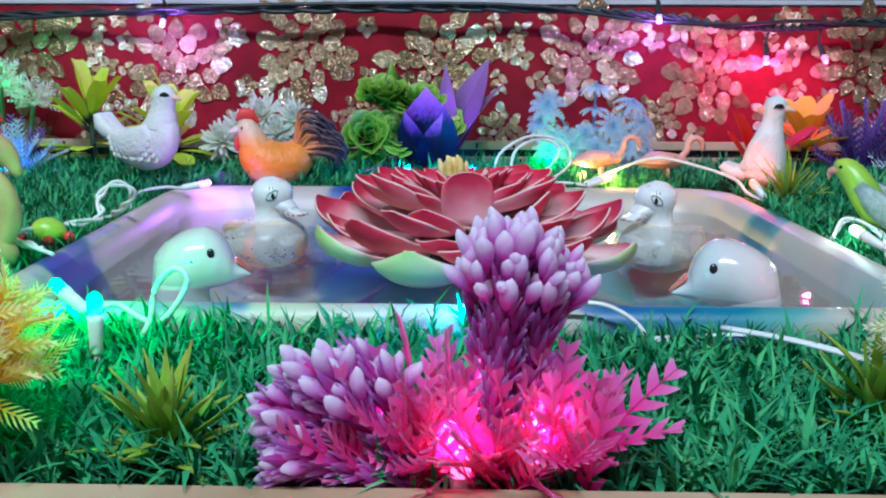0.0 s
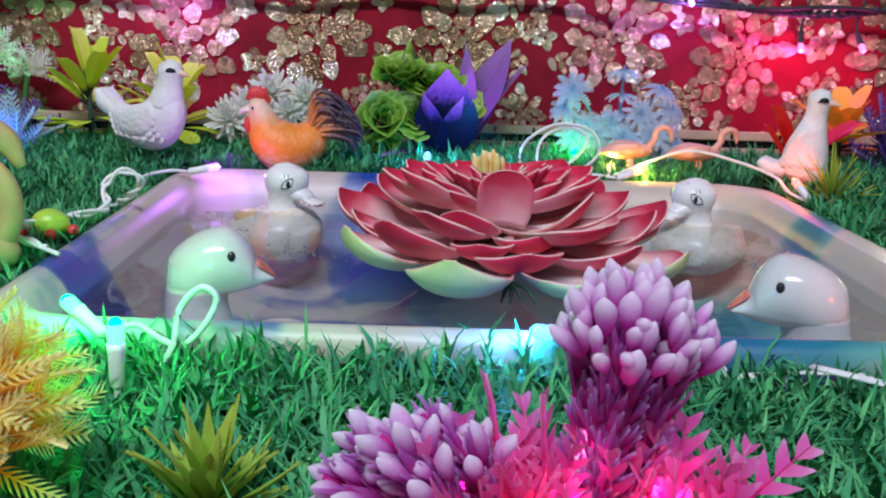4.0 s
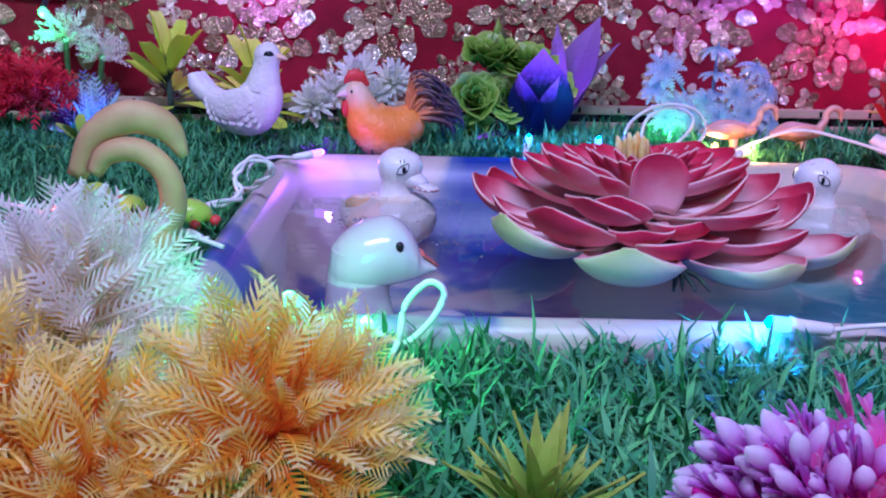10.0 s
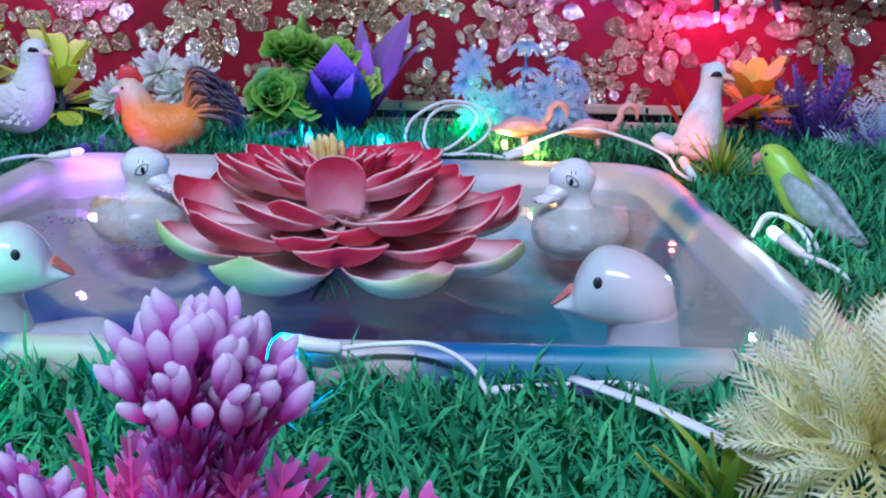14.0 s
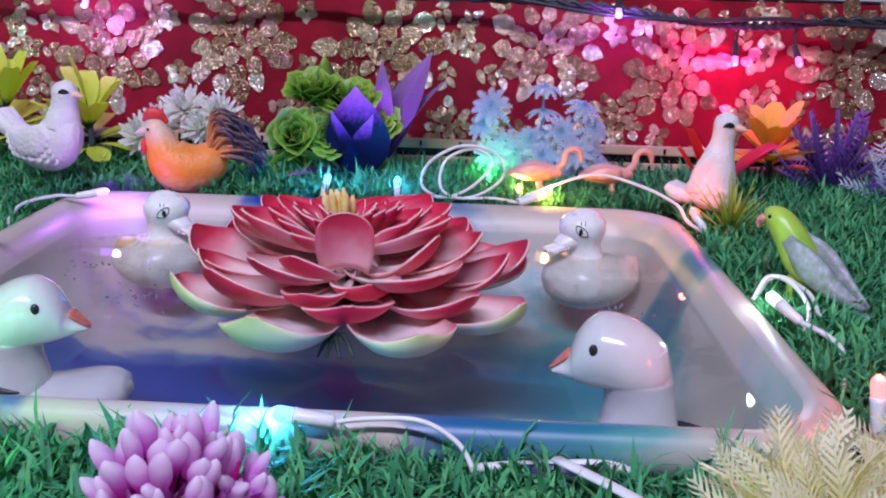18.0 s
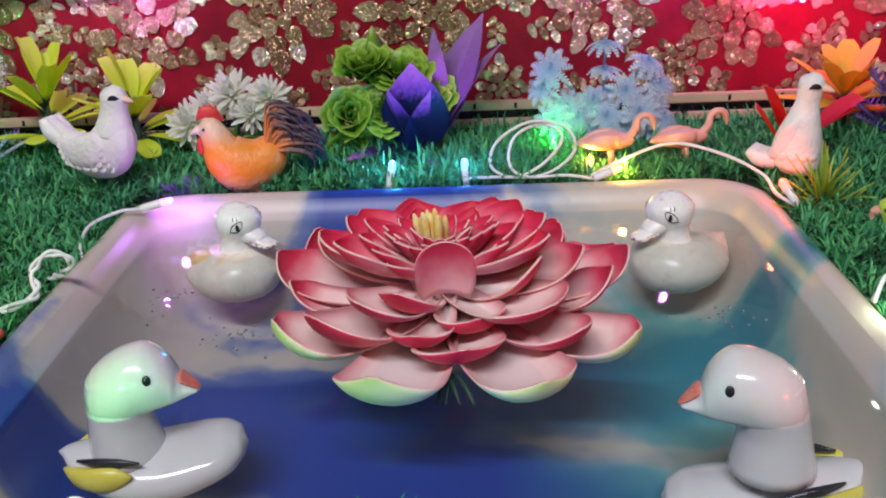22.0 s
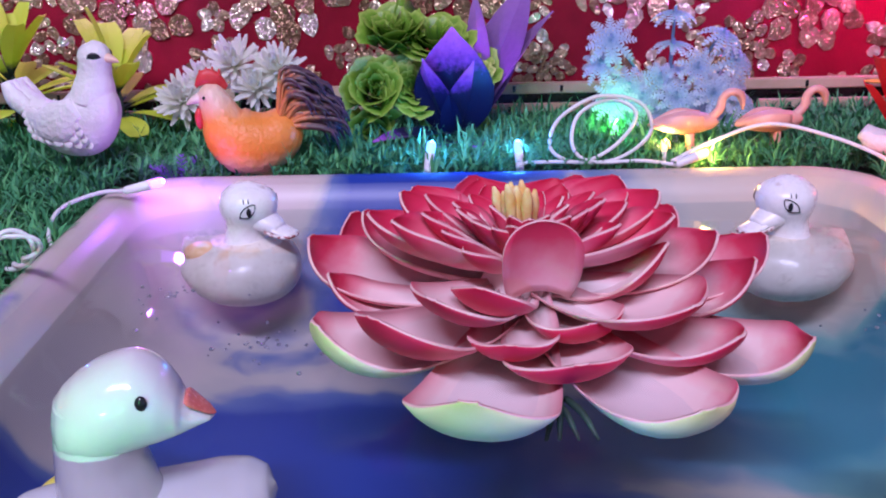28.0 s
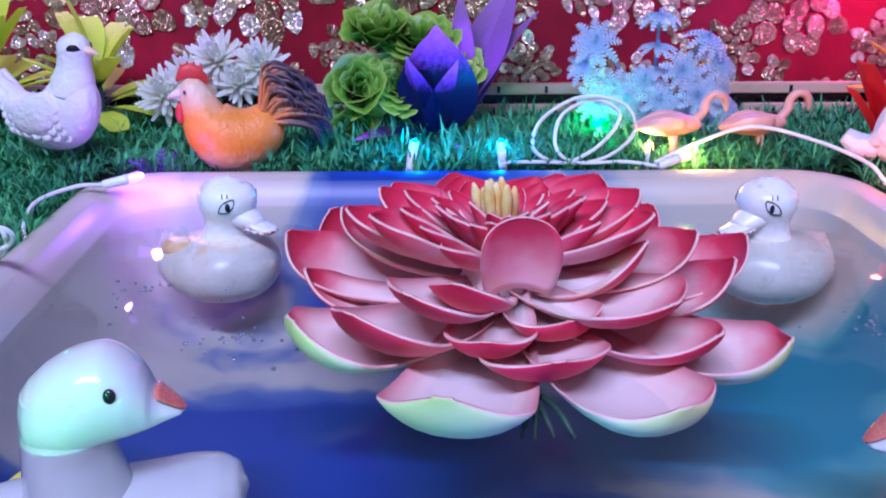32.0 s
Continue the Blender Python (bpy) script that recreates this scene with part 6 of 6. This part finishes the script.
def folded_cloth(x0, x1, y, z, high, mat, label, seed):
    """A bundle of cloth lying in loose folds."""
    r = random.Random(seed)
    bm = bmesh.new()
    n = 26
    rows = []
    for i in range(n + 1):
        x = x0 + (x1 - x0) * i / n
        e = min(1.0, 5 * min(i, n - i) / n + 0.15)
        h = high * e * (0.8 + 0.2 * math.sin(i * 0.9 + seed))
        lean = 0.006 * math.sin(i * 1.3 + seed) + r.uniform(-0.0015, 0.0015)
        rows.append([(x, y - 0.035 * e + lean + 0.07 * e * k / 8, z + h * math.sin(math.pi * min(1, 0.04 + 0.92 * k / 8)) ** 0.5 + 0.002 * math.sin(i * 2.1 + k)) for k in range(9)])
    skin(bm, rows, closed=False)
    rows2 = [[q[0] for q in rows], [q[-1] for q in rows]]
    skin(bm, rows2, closed=False)
    solid("folded_cloth", bm, mat, label, "cloth", "cloths on the upper step")


folded_cloth(-0.135, -0.075, 0.862, 0.170, 0.040, CABLE_BLACK, "black bulky shape on the upper step", 3)
folded_cloth(-0.010, 0.036, 0.862, 0.170, 0.050, WHITE_PLASTIC, "white folded cloth on the upper step", 1)
folded_cloth(0.040, 0.104, 0.866, 0.170, 0.055, PALE_CLOTH, "grey silvery folded cloth on the upper step", 2)
# stands for a dark box, shaped with the same folds as the cloths
folded_cloth(0.110, 0.205, 0.872, 0.170, 0.060, CABLE_BLACK, "black bulky shape on the upper step", 4)
folded_cloth(0.225, 0.440, 0.862, 0.170, 0.060, CREAM_CLOTH, "cream folded cloth on the upper step", 5)


# ---- string of small lights ----
GLOWS = {"cyan": (0.03, 0.36, 1.0), "violet": (0.55, 0.16, 1.0), "pink": (1.0, 0.035, 0.42), "yellow": (1.0, 0.55, 0.10), "green": (0.01, 1.0, 0.18), "red": (1.0, 0.07, 0.03), "blue": (0.05, 0.2, 1.0), "white": (0.75, 1.0, 0.85)}
GLOW_MATS = {k: glow("glow_" + k, tuple(0.12 + 0.88 * q for q in c), 2.6) for k, c in GLOWS.items()}


def light_bulb(x, y, z, az, el, colour, watts, sleeve=True):
    """A small lit bulb in a white sleeve; it points along az, el."""
    m = aim(az, el, (x, y, z))
    p = thing("string_light_bulb", m, "small lit %s bulb of the string lights" % colour + (" in a white sleeve" if sleeve else " on a dark cable"), "string light", "bulbs of the string lights")
    bm = bmesh.new()
    fat(bm, [(0, -0.002, 0), (0, 0.0015, 0), (0, 0.0045, 0), (0, 0.0062, 0)], [0.0024, 0.0026, 0.0024, 0.0004], n=12, steps=3)
    part("bulb", bm, GLOW_MATS[colour], p, "lit %s bulb" % colour)
    bm = bmesh.new()
    sweep(bm, [(0, -0.0150, 0), (0, -0.0140, 0), (0, -0.0035, 0), (0, -0.0015, 0)], [0.0014, 0.0022, 0.0026, 0.0029], n=12)
    part("sleeve", bm, WHITE_PLASTIC if sleeve else CABLE_BLACK, p)
    c = m @ Vector((0, 0.0085, 0.0015))
    lamp("string_light_glow", "POINT", watts * 4.5, GLOWS[colour], Matrix.Translation(c), 0.0025)
    return m @ Vector((0, -0.015, 0))


B = {}
B["far_left"] = light_bulb(-0.172, 0.604, 0.0285, 20, 8, "violet", 0.014)
B["far_a"] = light_bulb(-0.028, 0.650, 0.0320, 70, 62, "cyan", 0.026)
B["far_b"] = light_bulb(0.022, 0.652, 0.0310, 100, 70, "cyan", 0.024)
B["far_right"] = light_bulb(0.121, 0.641, 0.0290, 20, 15, "yellow", 0.022)
B["corner"] = light_bulb(0.216, 0.584, 0.0320, 120, 40, "red", 0.0100)
B["right_rim"] = light_bulb(0.215, 0.415, 0.0310, 120, 20, "white", 0.006)
B["right_front"] = light_bulb(0.217, 0.312, 0.0330, 90, 75, "red", 0.014)
B["near_rim"] = light_bulb(0.024, 0.2880, 0.0265, 175, 4, "cyan", 0.036)
B["near_left"] = light_bulb(-0.1065, 0.2495, 0.0335, 95, 84, "green", 0.024)
B["near_corner"] = light_bulb(-0.130, 0.278, 0.0330, 150, 25, "green", 0.050)
B["left_side"] = light_bulb(-0.250, 0.395, 0.0330, 170, 20, "red", 0.014)
B["in_lily"] = light_bulb(-0.006, 0.716, 0.0600, 262, 85, "violet", 0.018)
B["in_blue"] = light_bulb(0.086, 0.712, 0.0260, 100, 70, "green", 0.018)
B["far_west"] = light_bulb(-0.345, 0.668, 0.0300, 100, 60, "blue", 0.012)
B["in_violet"] = light_bulb(-0.006, 0.1760, 0.0160, 90, 80, "pink", 0.055)
B["in_violet_b"] = light_bulb(0.034, 0.1760, 0.0170, 90, 80, "pink", 0.055)
B["in_violet_c"] = light_bulb(-0.020, 0.1830, 0.0150, 110, 70, "violet", 0.085)
# two extra bulbs, added only to spread the glow inside the violet flower
B["fill_violet_d"] = light_bulb(0.015, 0.1720, 0.0150, 90, 80, "pink", 0.055)
B["fill_violet_e"] = light_bulb(0.021, 0.1800, 0.0370, 90, 80, "pink", 0.060)
B["flamingo"] = light_bulb(0.108, 0.664, 0.0270, 90, 60, "yellow", 0.010)
B["wall_a"] = light_bulb(0.186, 0.786, 0.1540, 270, -50, "violet", 0.050, False)
B["wall_b"] = light_bulb(0.284, 0.792, 0.1190, 260, -60, "pink", 0.048, False)
B["wall_c"] = light_bulb(0.333, 0.786, 0.1200, 280, -50, "pink", 0.020, False)
B["wall_d"] = light_bulb(-0.255, 0.792, 0.1500, 270, -50, "violet", 0.050, False)
B["wall_e"] = light_bulb(-0.415, 0.770, 0.1150, 270, -50, "green", 0.030, False)


def wire(pts, label="thin white wire of the string lights", mat=None, radius=0.0011, twin=0.0, turns=10, name="light_wire", category="wire"):
    line = smooth_path(pts, 18 if twin else 8)
    bm = bmesh.new()
    if twin:
        for ph in (0, math.pi):
            off = []
            for i, q in enumerate(line):
                a = ph + turns * 2 * math.pi * i / len(line)
                off.append(q + Vector((math.cos(a), math.cos(a) * 0.4, math.sin(a))) * twin)
            sweep(bm, off, radius, n=7)
    else:
        sweep(bm, line, radius, n=8)
    return solid(name, bm, mat or WIRE_WHITE, label, category, "wires of the string lights")


wire([B["far_a"], (-0.030, 0.655, 0.016), (-0.02, 0.668, 0.014)])
wire([B["far_b"], (0.024, 0.648, 0.024), (0.040, 0.644, 0.026), (0.075, 0.646, 0.026), (0.096, 0.652, 0.040), (0.090, 0.656, 0.056), (0.066, 0.656, 0.060), (0.044, 0.652, 0.048), (0.040, 0.648, 0.032), (0.056, 0.646, 0.025), (0.076, 0.648, 0.034),
      (0.088, 0.654, 0.050), (0.074, 0.658, 0.058), (0.056, 0.656, 0.050), (0.052, 0.650, 0.034), (0.062, 0.645, 0.0255), (0.090, 0.641, 0.0265), B["far_right"]], "white wire of the string lights, coiled in a loose loop")
wire([(0.106, 0.640, 0.0262), (0.130, 0.646, 0.036), (0.160, 0.645, 0.045), (0.190, 0.632, 0.040), (0.208, 0.606, 0.034), (0.212, 0.590, 0.027), B["corner"]])
wire([B["far_left"], (-0.196, 0.590, 0.028), (-0.206, 0.568, 0.027), (-0.203, 0.545, 0.022), (-0.196, 0.532, 0.018)])
wire([(-0.200, 0.500, 0.022), (-0.186, 0.486, 0.030), (-0.176, 0.478, 0.040), (-0.184, 0.474, 0.046), (-0.193, 0.470, 0.038), (-0.190, 0.462, 0.028), (-0.205, 0.440, 0.027), (-0.212, 0.415, 0.028), (-0.205, 0.392, 0.029), (-0.185, 0.378, 0.028)], "twisted white wire of the string lights with a small loop", twin=0.0012, turns=7)
wire([(-0.230, 0.402, 0.030), (-0.210, 0.392, 0.032), (-0.192, 0.381, 0.0285), (-0.176, 0.372, 0.026)])
wire([(-0.214, 0.404, 0.030), (-0.212, 0.385, 0.020), (-0.203, 0.362, 0.016)])
wire([B["near_corner"], (-0.112, 0.281, 0.027), (-0.104, 0.282, 0.022), (-0.097, 0.282, 0.020), (-0.089, 0.281, 0.028), (-0.085, 0.281, 0.037), (-0.090, 0.281, 0.0405), (-0.097, 0.281, 0.033), (-0.099, 0.279, 0.022), (-0.104, 0.276, 0.012)], "white wire of the string lights, bent into a small loop")
wire([B["near_left"], (-0.1068, 0.2495, 0.012), (-0.108, 0.252, 0.006), (-0.116, 0.266, 0.010)])
wire([B["near_rim"], (0.050, 0.288, 0.0265), (0.066, 0.286, 0.0275), (0.078, 0.283, 0.022), (0.084, 0.278, 0.014)], radius=0.0009)
wire([(0.084, 0.279, 0.016), (0.104, 0.284, 0.0155), (0.124, 0.285, 0.016), (0.134, 0.284, 0.014)], radius=0.0016)
wire([B["right_rim"], (0.228, 0.392, 0.025), (0.232, 0.382, 0.022), (0.228, 0.366, 0.016), (0.224, 0.356, 0.012)], radius=0.0013)
wire([(0.212, 0.440, 0.024), (0.222, 0.452, 0.032), (0.232, 0.446, 0.030), (0.234, 0.428, 0.024), (0.226, 0.408, 0.020)])
wire([(0.214, 0.446, 0.022), (0.228, 0.460, 0.030), (0.240, 0.448, 0.026), (0.240, 0.430, 0.020)])
wire([B["right_front"], (0.217, 0.311, 0.008), (0.220, 0.305, 0.006)])
wire([(-0.300, 0.42, 0.032), (-0.275, 0.405, 0.034), B["left_side"]])
# flat white strip lying over the grass
bm = bmesh.new()
sweep(bm, smooth_path([(0.108, 0.276, 0.022), (0.128, 0.250, 0.0245), (0.150, 0.222, 0.024), (0.170, 0.196, 0.023)], 6), (0.0022, 0.0009), n=10)
solid("white_strip", bm, WIRE_WHITE, "flat white plastic strip lying on the grass", "plastic strip")
# black cable along the top of the cloth
cable = [(-0.70, 0.800, 0.160), (-0.45, 0.797, 0.156), (-0.20, 0.798, 0.160), (0.05, 0.797, 0.162), (0.17, 0.795, 0.158), (0.25, 0.795, 0.148), (0.31, 0.794, 0.146), (0.38, 0.796, 0.152), (0.55, 0.797, 0.148), (0.72, 0.8, 0.155)]
wire(cable, "black twisted cable along the top of the red cloth", CABLE_BLACK, 0.0022, twin=0.0022, turns=34, name="black_cable", category="cable")
wire([(x, y - 0.004, z - 0.006 * math.sin(i * 1.9)) for i, (x, y, z) in enumerate(cable)], "black cable along the top of the red cloth", CABLE_BLACK, 0.0018, name="black_cable", category="cable")
for key in ("wall_a", "wall_b", "wall_c", "wall_d", "wall_e"):
    b = B[key]
    wire([b, (b.x, 0.797, b.z + 0.008), (b.x + 0.004, 0.797, 0.158)], "short black lead from the cable to a bulb", CABLE_BLACK, 0.0012)
